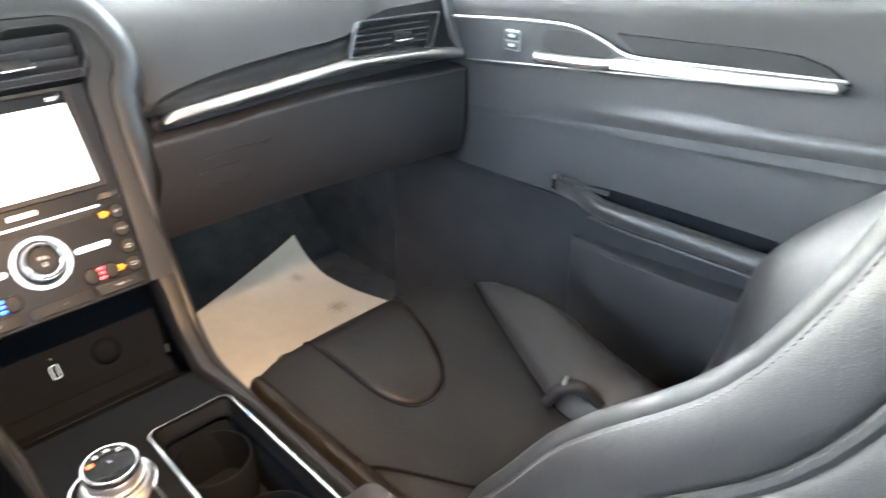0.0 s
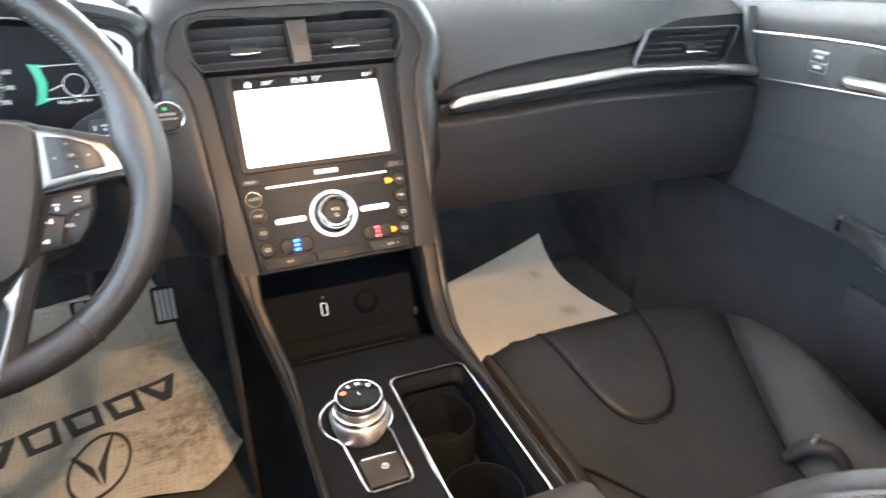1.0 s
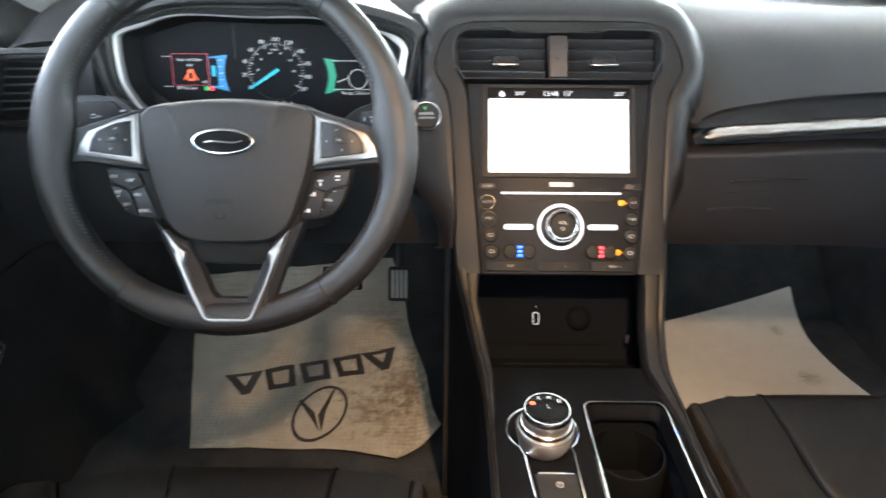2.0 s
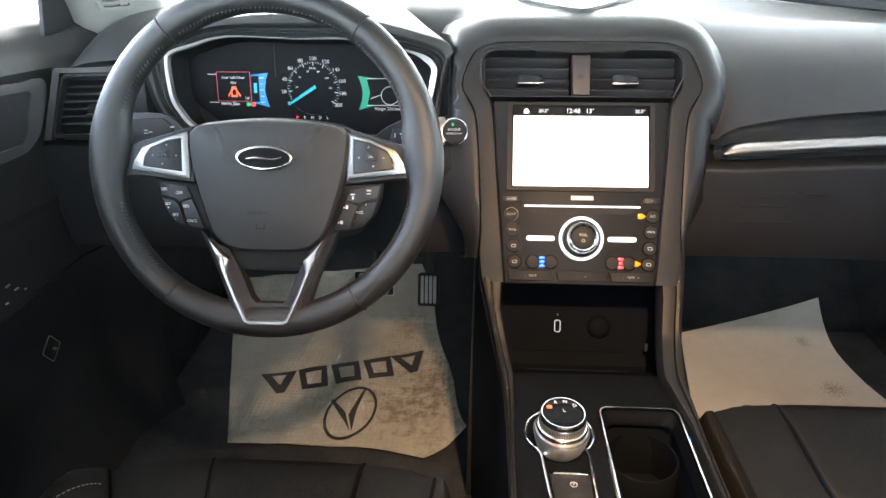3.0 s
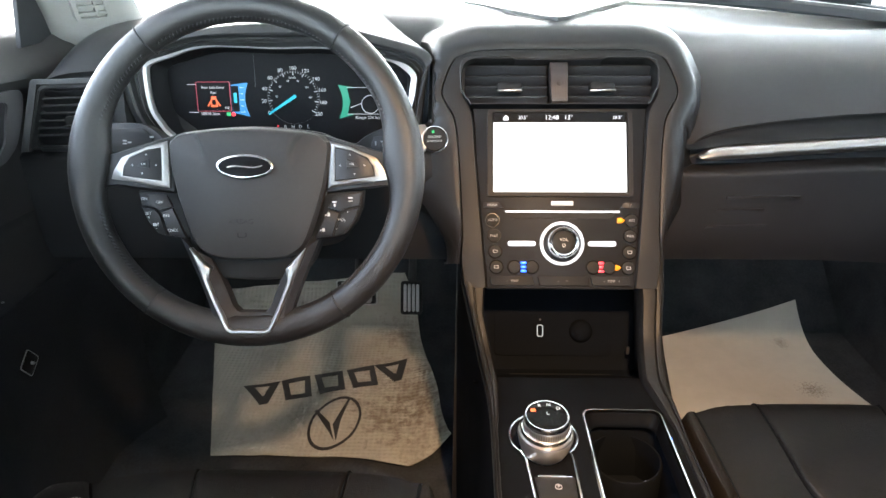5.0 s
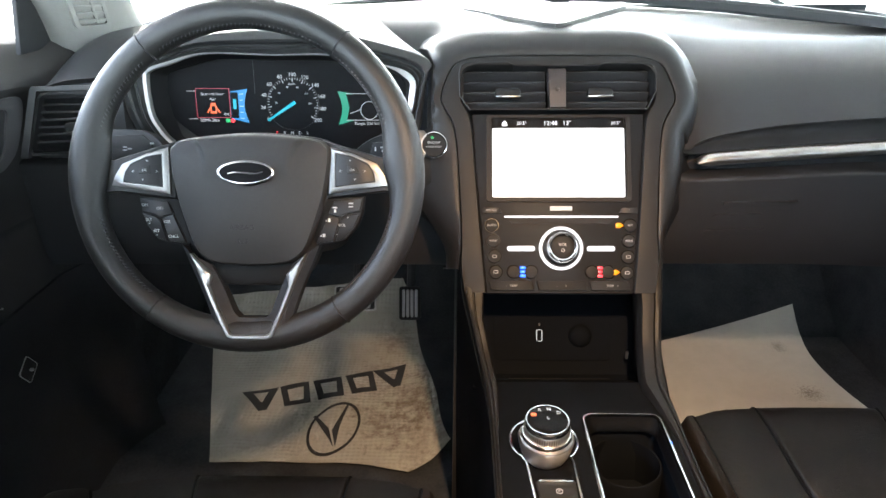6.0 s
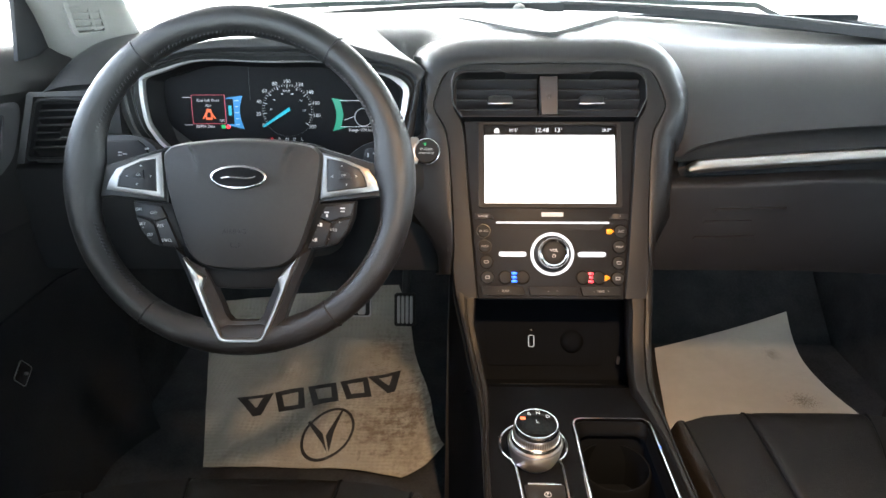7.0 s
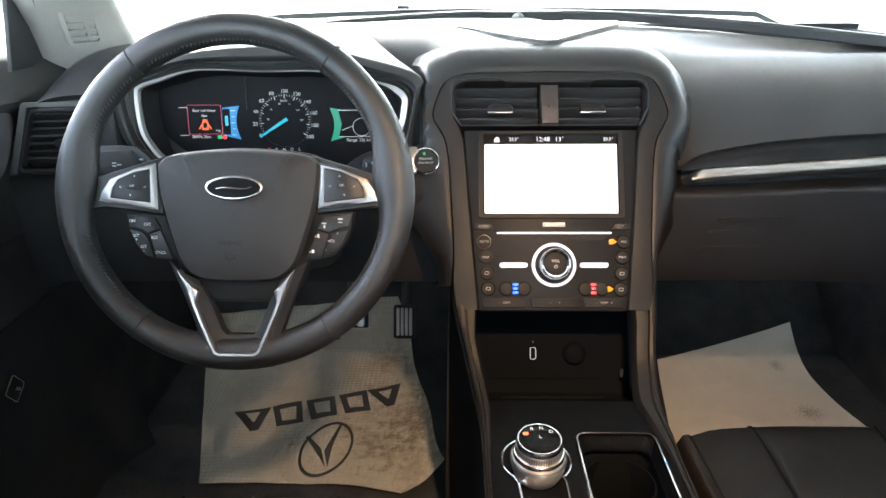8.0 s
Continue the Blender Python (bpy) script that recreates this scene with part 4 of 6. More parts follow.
# ---- steering column and stalks ----
col = thing("steering_column", (-0.36, 0.15, 0.60), "black steering column shroud behind the wheel", "steering column")
rows = []
for f, n in ((0.75, 0.0), (1.0, -0.02), (1.1, -0.10), (1.15, -0.22)):
    rows.append([M_WHEEL @ Vector((p[0] * f, p[1] * f - 0.03, n - 0.03)) for p in rounded(0.13, 0.11, 0.03, 5)])
part("shroud", loft(rows, closed_u=True, caps=True), PLASTIC, col, "black shroud")


def stalk(label, outline, panel, marks):
    """A flat moulded lever behind the wheel, with a raised panel and printed marks."""
    own = thing("stalk", M_WHEEL @ Vector((outline[0][0], outline[0][1], -0.11)), label, "control stalk", "column stalks")
    body_o = [tuple(p) for p in curve_through(outline, 3, True)]
    part("arm", prism(body_o, M_WHEEL, -0.128, -0.104, 0.005), SMOOTH, own, "black moulded arm")
    part("raised_panel", prism(panel, M_WHEEL, -0.110, -0.1005, 0.002), PLASTIC, own, "raised panel with printed marks")
    for x, y, w, h in marks:
        part("print", block(shifted(M_WHEEL, x, y, -0.1001), (w, h, 0.0006), 0.0002), PRINT, own)
    return own


stalk("black turn signal stalk with printed arrows",
      [(-0.232, 0.048), (-0.228, 0.064), (-0.205, 0.0655), (-0.162, 0.0645), (-0.143, 0.054), (-0.125, 0.040), (-0.06, 0.020), (-0.06, -0.005), (-0.13, 0.005), (-0.205, 0.018), (-0.224, 0.028)],
      [(-0.214, 0.053), (-0.205, 0.0575), (-0.160, 0.0585), (-0.150, 0.050), (-0.144, 0.034), (-0.205, 0.026), (-0.216, 0.034)],
      [(-0.1815, 0.043, 0.0050, 0.0016), (-0.1815, 0.0395, 0.0050, 0.0014), (-0.1755, 0.041, 0.0050, 0.0016), (-0.1480, 0.0475, 0.0050, 0.0022), (-0.1420, 0.0415, 0.0060, 0.0014)])
stalk("black wiper stalk with printed symbols",
      [(0.05, 0.012), (0.092, 0.032), (0.112, 0.048), (0.130, 0.057), (0.152, 0.060), (0.166, 0.050), (0.164, 0.026), (0.140, 0.018), (0.10, 0.012), (0.05, -0.008)],
      [(0.124, 0.048), (0.148, 0.050), (0.149, 0.024), (0.127, 0.022), (0.120, 0.032)],
      [(0.136, 0.042, 0.0060, 0.0020), (0.136, 0.038, 0.0026, 0.0030), (0.138, 0.031, 0.0030, 0.0030), (0.127, 0.040, 0.0018, 0.0050), (0.104, 0.034, 0.0030, 0.0030)])

# ---- steering wheel ----
wheel = thing("steering_wheel", (-0.36, 0.0, 0.60), "black leather steering wheel with silver spoke trim", "steering wheel")


def rim_point(a, r=0.170, n=0.0):
    return M_WHEEL @ Vector((r * math.sin(a), r * math.cos(a) * (1.0 if math.cos(a) > 0 else 0.985), n))


rows = []
for i in range(120):
    a = 2 * math.pi * i / 120
    grip = math.exp(-((abs(math.degrees(math.atan2(math.sin(a), math.cos(a)))) - 84) / 13) ** 2)
    heel = math.exp(-((abs(math.degrees(math.atan2(math.sin(a), math.cos(a)))) - 180) / 26) ** 2)
    t = 0.0163 + 0.0010 * grip
    rows.append([rim_point(a, 0.1752 + t * math.cos(b) * (1.0 if math.cos(b) > 0 else 1 + 0.55 * grip + 0.25 * heel), t * 1.02 * math.sin(b)) for b in (2 * math.pi * j / 22 for j in range(22))])
part("rim", loft(rows, closed_u=True, closed_v=True), RIM_HIDE, wheel, "black leather rim")
for a in (-37, 36, -144.5, 145):
    a = radians(a)
    ring = [rim_point(a, 0.1752 + 0.0165 * math.cos(b), 0.0169 * math.sin(b)) for b in (2 * math.pi * j / 20 for j in range(20))]
    part("rim_seam", tube(ring, 0.0011, 6, closed=True, up=(0.3, 1, 0.2)), INK, wheel, "dark seam round the rim")
bm = bmesh.new()
for lo, hi in ((-140, -104), (-72, -39), (-33, 33), (38, 72), (104, 140)):
    for k in range(int((hi - lo) / 1.6)):
        a = radians(lo + 1.6 * k)
        for dn in (0.0075,):
            p, q = rim_point(a, 0.1604, dn), rim_point(a + 0.013, 0.1612, dn + 0.0045)
            t = tube([p, q], 0.0008, 5)
            me = bpy.data.meshes.new("tmp")
            t.to_mesh(me)
            t.free()
            bm.from_mesh(me)
            bpy.data.meshes.remove(me)
tagged(part("rim_stitching", bm, THREAD, wheel, "pale stitches inside the rim"), kind="stuff")

# airbag cover
COV = ((0.0, 0.0480), (0.038, 0.0460), (0.072, 0.0415), (0.082, 0.0360), (0.0865, 0.026), (0.081, -0.012), (0.0705, -0.048), (0.0610, -0.073), (0.050, -0.0855), (0.033, -0.0920), (0.0, -0.0935))
cov = [tuple(p) for p in curve_through([(0.006 + x, y) for x, y in COV] + [(0.006 - x, y) for x, y in reversed(COV[1:-1])], 10, True)]


def cover_height(x, y, f):
    """The cover's dome, with a raised middle between two soft folds that die out downwards."""
    half_w = table([(-0.02, 0.044), (0.02, 0.046), (0.032, 0.050), (0.048, 0.063)], y)
    fold = 0.0056 * smoothstep(-0.004, 0.034, y) * (1 - smoothstep(half_w - 0.0030, half_w + 0.0030, abs(x - 0.0065)))
    return 0.0105 + 0.0105 * (1 - f ** 2.4) + fold * smoothstep(1.0, 0.93, f)


rows = [[M_WHEEL @ Vector((*p, z)) for p in cov] for z in (-0.02, 0.0055)]
for f in [0.995, 0.985, 0.965] + list(np.linspace(0.94, 0.04, 30)):
    ring = [(0.006 + (p[0] - 0.006) * f, -0.02 + (p[1] + 0.02) * f) for p in cov]
    lip_in = 0.0045 * smoothstep(0.965, 1.0, f)
    rows.append([M_WHEEL @ Vector((x, y, cover_height(x, y, f) - lip_in)) for x, y in ring])
cover = part("airbag_cover", loft(rows, closed_u=True, caps=True), HUB, wheel, "black domed airbag cover with two folds")
oval = part("emblem", prism(disc(0.0285, 40, 0.0065, 0.0055, 0.0115), M_WHEEL, 0.015, 0.0245, 0.001), L_DARK, cover, "dark oval emblem")
part("emblem_rim", frame_ring(disc(0.0300, 40, 0.0065, 0.0055, 0.0127), disc(0.0277, 40, 0.0065, 0.0055, 0.0105), M_WHEEL, 0.016, 0.0258, 0.0008), CHROME, oval, "chrome oval rim")
part("emblem_bar", tube([M_WHEEL @ p for p in curve_through([Vector(q) for q in ((-0.0120, 0.0048, 0.0244), (-0.004, 0.0062, 0.0244), (0.0065, 0.0055, 0.0244), (0.017, 0.0048, 0.0244), (0.0250, 0.0066, 0.0244))], 5)], lambda t: 0.0018 + 0.0014 * math.sin(math.pi * t), 8, flat=0.5), CHROME, oval, "plain silver bar on the emblem")
text("AIRBAG", 0.0075, shifted(M_WHEEL, 0.0, -0.052, cover_height(0.0, -0.052, 0.45) + 0.0003), FACE, cover, "moulded_word")
part("moulded_mark", frame_ring(rounded(0.010, 0.006, 0.002, 3, 0, -0.066), rounded(0.008, 0.004, 0.0015, 3, 0, -0.066), M_WHEEL, 0.016, cover_height(0.0, -0.066, 0.63) + 0.0004), FACE, cover)
part("hub_back", prism([(p[0] * 1.05, p[1] * (1.04 if p[1] > 0 else 1.24)) for p in cov], M_WHEEL, -0.035, -0.002, 0.004), DARKWELL, wheel, "black hub behind the airbag cover")

WX = 0.004
for sx in (-1, 1):
    def side(points):
        return [(WX + sx * x, y) for x, y in points]
    sp_out = side(((0.078, 0.0415), (0.112, 0.0315), (0.146, 0.0215), (0.163, 0.018), (0.163, -0.016), (0.145, -0.0140), (0.082, -0.0215)))
    spk_b = part("spoke", prism(sp_out, M_WHEEL, -0.016, 0.0005, 0.004), SMOOTH, wheel, "black side spoke")
    tr = side(((0.0868, 0.0335), (0.110, 0.0270), (0.1370, 0.0157), (0.1455, 0.0025), (0.1485, -0.0070), (0.118, -0.0115), (0.0853, -0.0165)))
    hole = side(((0.0930, 0.0270), (0.110, 0.0240), (0.1278, 0.0160), (0.1338, 0.0070), (0.1360, -0.0038), (0.115, -0.0065), (0.0926, -0.0093)))
    part("spoke_trim", frame_ring(tr, hole, M_WHEEL, -0.004, 0.0062, 0.0015), SPOKE, spk_b, "satin silver spoke trim")
    part("switch_pad", prism(hole, M_WHEEL, -0.004, 0.0068, 0.0022), SMOOTH, spk_b, "black four-way switch pad")
    part("centre_key", prism(side(((0.1060, 0.0140), (0.1165, 0.0112), (0.1190, 0.0055), (0.1055, 0.0048))), M_WHEEL, 0.003, 0.0082, 0.001), PLASTIC, spk_b, "small centre key")
    text("OK", 0.0036, shifted(M_WHEEL, WX + sx * 0.1115, 0.0088, 0.0085), PRINT, spk_b, "print")
    for c, x, y in (("<", 0.0985 if sx > 0 else 0.1245, 0.0075), (">", 0.1245 if sx > 0 else 0.0985, 0.0075), ("^", 0.1090, 0.0180), ("v", 0.1140, -0.0008)):
        text(c, 0.0050, shifted(M_WHEEL, WX + sx * x, y, 0.0071), PRINT, spk_b, "print")
    # lower switch pod of three keys
    pod_o = side(((0.080, -0.0215), (0.1225, -0.0185), (0.1205, -0.036), (0.1145, -0.0515), (0.103, -0.0660), (0.091, -0.0695), (0.069, -0.0725), (0.064, -0.066)))
    pod = part("switch_pod", prism(pod_o, M_WHEEL, -0.018, -0.002, 0.003), DARKWELL, wheel, "black switch pod below the spoke")
    keys = (((0.1215, -0.0205), (0.0905, -0.0245), (0.084, -0.037), (0.0975, -0.041), (0.1045, -0.0370), (0.118, -0.0342)),
            ((0.118, -0.0372), (0.1050, -0.0398), (0.0990, -0.0450), (0.0915, -0.0672), (0.1015, -0.0640), (0.112, -0.0510)),
            ((0.0965, -0.0428), (0.0845, -0.0388), (0.0705, -0.070), (0.0885, -0.0677)))
    for o in keys:
        part("switch_key", prism(side(o), M_WHEEL, -0.008, 0.0012, 0.0012), SMOOTH, pod)
    if sx < 0:
        for wd, x, y, s in (("ON", -0.1111, -0.0282, 0.0046), ("OFF", -0.0945, -0.0320, 0.0046), ("SET", -0.1071, -0.0440, 0.0044), ("+", -0.1066, -0.0482, 0.0048), ("SET", -0.0989, -0.0560, 0.0044), ("-", -0.0987, -0.0600, 0.0048), ("RES", -0.0873, -0.0463, 0.0046), ("CNCL", -0.0805, -0.0622, 0.0044)):
            text(wd, s, shifted(M_WHEEL, x, y, 0.0015), PALE_PRINT, pod, "print")
    else:
        for wd, x, y in (("VOL", 0.103, -0.0501), ("+", 0.1095, -0.0419), ("-", 0.0973, -0.0595)):
            text(wd, 0.0044, shifted(M_WHEEL, x, y, 0.0015), PALE_PRINT, pod, "print")
        for x, y, w, h in ((0.0953, -0.0310, 0.0050, 0.0016), (0.0955, -0.0345, 0.0022, 0.0034), (0.1126, -0.0265, 0.0050, 0.0016), (0.1126, -0.0300, 0.0048, 0.0012), (0.0890, -0.0445, 0.0028, 0.0040), (0.0860, -0.0452, 0.0016, 0.0016), (0.0832, -0.0610, 0.0030, 0.0036), (0.0802, -0.0615, 0.0016, 0.0016)):
            part("print", block(shifted(M_WHEEL, x, y, 0.0014), (w, h, 0.0005), 0.0002), PALE_PRINT, pod)

# lower V spoke
VX = 0.005


def straight(points, n=6):
    out = []
    for p, q in zip(points, points[1:]):
        out += [(lerp(p[0], q[0], t / n), lerp(p[1], q[1], t / n)) for t in range(n)]
    return out + [points[-1]]


def both(points):
    return [(VX - x, y) for x, y in points] + [(VX + x, y) for x, y in reversed(points)]


low = both(((0.0745, -0.0705), (0.0545, -0.1185), (0.0445, -0.146), (0.0425, -0.168), (0.036, -0.184)))
low_in = both(((0.0440, -0.0920), (0.0335, -0.1120), (0.0250, -0.1320), (0.0205, -0.1440), (0.0145, -0.1500)))
rows = []
for f, n in ((0.0, -0.012), (0.0, 0.006), (0.3, 0.0125), (0.6, 0.0125), (1.0, 0.004), (1.0, -0.012)):
    rows.append([M_WHEEL @ Vector((lerp(a[0], b[0], f), lerp(a[1], b[1], f), n)) for a, b in zip(low, low_in)])
sp3 = part("lower_spoke", loft(rows), PLASTIC, wheel, "black lower spoke with an open middle")
v_out = both([tuple(p) for p in straight([(0.0615, -0.0800), (0.0550, -0.0970), (0.0470, -0.1170), (0.0375, -0.1400), (0.0285, -0.1605), (0.0245, -0.1688), (0.0185, -0.1715)])])
v_in = both([tuple(p) for p in straight([(0.0605, -0.0815), (0.0405, -0.1020), (0.0425, -0.1140), (0.0330, -0.1390), (0.0238, -0.1600), (0.0212, -0.1650), (0.0175, -0.1668)])])
rows = []
for f, n in ((0.0, 0.006), (0.0, 0.0165), (0.25, 0.0186), (0.75, 0.0186), (1.0, 0.0165), (1.0, 0.006)):
    rows.append([M_WHEEL @ Vector((lerp(a[0], b[0], f), lerp(a[1], b[1], f), n)) for a, b in zip(v_out, v_in)])
part("vee_trim", loft(rows, caps=False), SATIN, sp3, "satin silver V trim widening into blades")


# ---- centre console ----
console = thing("centre_console", (0, -0.1, 0.10), "black centre console with chrome-framed cup holders", "centre console")
RAILS = {1: [(0.1340, 0.140, 0.585), (0.1350, 0.121, 0.560), (0.1340, 0.0945, 0.524), (0.1285, 0.065, 0.490), (0.125, 0.039, 0.465), (0.1205, -0.004, 0.446), (0.1215, -0.060, 0.4365), (0.1200, -0.12, 0.434), (0.120, -0.36, 0.434)],
         -1: [(0.1310, 0.140, 0.585), (0.1300, 0.121, 0.560), (0.1255, 0.0935, 0.524), (0.1150, 0.060, 0.490), (0.1070, 0.031, 0.465), (0.0985, -0.012, 0.446), (0.0945, -0.060, 0.4365), (0.0940, -0.12, 0.434), (0.094, -0.36, 0.434)]}
for sx in (-1, 1):
    rail = curve_through(RAILS[sx], 6)
    wide = [(0.4340, 0.008), (0.4365, 0.014), (0.446, 0.026), (0.505, 0.028), (0.53, 0.033)] if sx > 0 else [(0.4340, 0.007), (0.4365, 0.010), (0.446, 0.015), (0.495, 0.017), (0.512, 0.024), (0.53, 0.031)]
    cut = 0.38 if sx > 0 else 0.46

    def width(p):
        return table(wide, p.z)

    def at_rail(p, du, dv):
        """Across the rail towards the middle, as a share of its width, and out along its normal."""
        lean = smoothstep(-0.05, 0.06, p.y)
        return (sx * (p.x - du * width(p)), p.y - lerp(0.1, 0.85, lean) * dv, p.z + lerp(0.99, 0.5, lean) * dv)
    rows = [[at_rail(p, du, dv) for p in rail] for du, dv in ((1.0, -0.02), (0.985, -0.004), (0.90, 0.0004), (cut + 0.22, 0.0014), (cut + 0.05, 0.0010), (cut + 0.015, -0.003), (cut - 0.015, -0.003), (cut - 0.05, 0.0020), (cut * 0.5, 0.003), (0.08, 0.0016), (0.0, -0.003), (-0.03, -0.012), (-0.05, -0.03))]
    part("rail", shell(rows, (0, 0.004, -0.006)), RAIL, console, "dark satin rail curving down from the stack")
    rows = []
    for s in np.linspace(0, 1, 5):
        rows.append([(sx * (p.x + 0.001 + 0.010 * s), p.y + 0.05 * s * smoothstep(0.0, 0.09, p.y), lerp(p.z - 0.012, 0.09, s)) for p in rail])
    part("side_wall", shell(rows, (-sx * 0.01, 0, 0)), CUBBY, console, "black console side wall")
# dark side of the stack above the rail
for sx in (-1, 1):
    rows = [[(sx * x, y, z) for y in (0.135, 0.30, 0.60, 0.9)] for x, z in ((0.126, 0.60), (0.136, 0.45), (0.142, 0.09))]
    part("tunnel_wall", shell(rows, (-sx * 0.012, 0, 0)), PLASTIC, console, "black tunnel wall in the footwell")

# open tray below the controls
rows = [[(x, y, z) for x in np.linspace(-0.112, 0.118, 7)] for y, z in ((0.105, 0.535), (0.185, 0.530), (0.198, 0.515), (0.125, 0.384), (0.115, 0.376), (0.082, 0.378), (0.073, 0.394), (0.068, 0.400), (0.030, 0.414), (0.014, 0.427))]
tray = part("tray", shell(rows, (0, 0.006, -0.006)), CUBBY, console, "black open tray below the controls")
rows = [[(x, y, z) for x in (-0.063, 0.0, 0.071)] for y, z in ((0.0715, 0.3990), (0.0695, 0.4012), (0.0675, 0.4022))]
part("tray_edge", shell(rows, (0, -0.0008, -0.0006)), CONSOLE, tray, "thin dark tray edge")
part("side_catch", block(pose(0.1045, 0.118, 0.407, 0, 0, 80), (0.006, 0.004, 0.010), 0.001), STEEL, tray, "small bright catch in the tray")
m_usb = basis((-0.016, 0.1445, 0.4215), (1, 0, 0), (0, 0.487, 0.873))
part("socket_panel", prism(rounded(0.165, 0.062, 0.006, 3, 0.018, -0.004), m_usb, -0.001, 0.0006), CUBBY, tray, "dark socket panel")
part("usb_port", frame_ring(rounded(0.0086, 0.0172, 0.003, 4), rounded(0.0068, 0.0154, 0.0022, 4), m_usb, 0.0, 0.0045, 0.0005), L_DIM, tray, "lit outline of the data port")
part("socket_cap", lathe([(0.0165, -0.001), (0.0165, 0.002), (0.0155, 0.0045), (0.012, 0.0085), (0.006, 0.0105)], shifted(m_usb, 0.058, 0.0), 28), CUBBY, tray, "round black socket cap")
text("Y", 0.005, shifted(m_usb, 0.0, 0.0155, 0.0035), PRINT, tray, "port_mark")

# console top with openings left for cups
top_z = 0.430
CUP = (0.0125, 0.1015, -0.262, -0.047)
cells = ((-0.090, CUP[0], -0.36, 0.020), (CUP[0], CUP[1], CUP[3], 0.020), (CUP[1], 0.116, -0.36, 0.020), (CUP[0], CUP[1], -0.36, CUP[2]))
bm = bmesh.new()
for x0, x1, y0, y1 in cells:
    vs = [bm.verts.new(q) for q in ((x0, y0, top_z), (x1, y0, top_z), (x1, y1, top_z), (x0, y1, top_z))]
    bm.faces.new(vs)
r = bmesh.ops.extrude_face_region(bm, geom=bm.faces[:])
bmesh.ops.translate(bm, vec=(0, 0, -0.01), verts=[e for e in r["geom"] if isinstance(e, bmesh.types.BMVert)])
part("top_panel", bm, CONSOLE, console, "dark console top", smooth=False)
cw, ch = CUP[1] - CUP[0], CUP[3] - CUP[2]
cx, cy = (CUP[0] + CUP[1]) / 2, (CUP[2] + CUP[3]) / 2
M_CUP = shifted(M_TOP, cx, cy)
part("cup_frame", frame_ring(rounded(cw + 0.005, ch + 0.005, 0.013, 5), rounded(cw - 0.002, ch - 0.002, 0.010, 5), M_CUP, -0.004, 0.0046, 0.0016), CHROME, console, "bright chrome frame round the cup holders")
wl = rounded(cw - 0.005, ch - 0.005, 0.010, 5)
wi = rounded(cw - 0.013, ch - 0.018, 0.014, 5)
rows = [[M_CUP @ Vector((lerp(a[0], b[0], f), lerp(a[1], b[1], f), z)) for a, b in zip(wl + wl[:1], wi + wi[:1])] for f, z in ((0.0, 0.002), (0.15, -0.001), (0.5, -0.005), (0.9, -0.010), (1.0, -0.013))]
part("cup_lip", shell(rows, (0, 0, -0.001)), CONSOLE, console, "dark sloping lip inside the chrome frame")
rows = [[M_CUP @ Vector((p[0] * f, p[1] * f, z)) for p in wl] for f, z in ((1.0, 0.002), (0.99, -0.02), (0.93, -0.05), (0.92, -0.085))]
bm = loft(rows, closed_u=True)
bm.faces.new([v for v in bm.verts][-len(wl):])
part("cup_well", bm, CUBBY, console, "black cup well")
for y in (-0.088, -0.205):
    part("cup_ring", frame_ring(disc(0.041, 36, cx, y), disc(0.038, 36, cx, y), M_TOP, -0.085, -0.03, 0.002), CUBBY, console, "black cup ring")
part("cup_light", lathe([(0.0014, 0.0), (0.0014, 0.0012)], shifted(M_TOP, CUP[1] + 0.0005, -0.096, 0.0035), 10), L_BLUE, console, "tiny blue light")
rows = [[(x, y, z) for x in np.linspace(-0.095, 0.120, 9)] for y, z in ((-0.262, 0.428), (-0.266, 0.450), (-0.285, 0.464), (-0.33, 0.470), (-0.60, 0.472), (-0.63, 0.44), (-0.63, 0.10))]
part("armrest", shell(rows, (0, 0, -0.02)), LEATHER, console, "black padded armrest lid")

# rotary shifter
shift = thing("rotary_shifter", (-0.038, -0.114, 0.43), "silver rotary gear dial with gloss black top", "gear selector")
m_d = basis((-0.0385, -0.1140, 0.430), (1, 0, 0), (0, 0.998, 0.06))
body = part("body", lathe([(0.0185, 0.000), (0.0212, 0.002), (0.0238, 0.0055), (0.0260, 0.0105), (0.0276, 0.0165), (0.0287, 0.0225), (0.0294, 0.0262), (0.0294, 0.0280), (0.0288, 0.0290)], m_d, 64), DIAL_METAL, shift, "polished silver goblet body")
part("shoulder", lathe([(0.0290, 0.0288), (0.0284, 0.0300), (0.0270, 0.0306), (0.0262, 0.0306)], m_d, 64), SPOKE, shift, "satin shoulder of the dial")
part("collar", lathe([(0.0262, 0.0300), (0.0268, 0.0318), (0.0266, 0.0345), (0.0256, 0.0360), (0.0246, 0.0362)], m_d, 64), CHROME, shift, "bright collar under the grip")
part("grip_ring", lathe([(0.0240, 0.0355), (0.0240, 0.0448), (0.0234, 0.0456)], m_d, 64), STEEL, shift, "knurled grip ring")
for i in range(60):
    a = 2 * math.pi * i / 60
    part("knurl", block(m_d @ Matrix.Translation((0.0240 * math.cos(a), 0.0240 * math.sin(a), 0.0405)) @ pose(0, 0, 0, 0, 0, math.degrees(a)), (0.0008, 0.0012, 0.0072), 0.0002), SPOKE, body, smooth=False)
part("top_rim", lathe([(0.0230, 0.0452), (0.0240, 0.0462), (0.0236, 0.0500), (0.0226, 0.0520), (0.0214, 0.0518), (0.0212, 0.0452)], m_d, 56, True), CHROME, shift, "bright rim of the dial top")
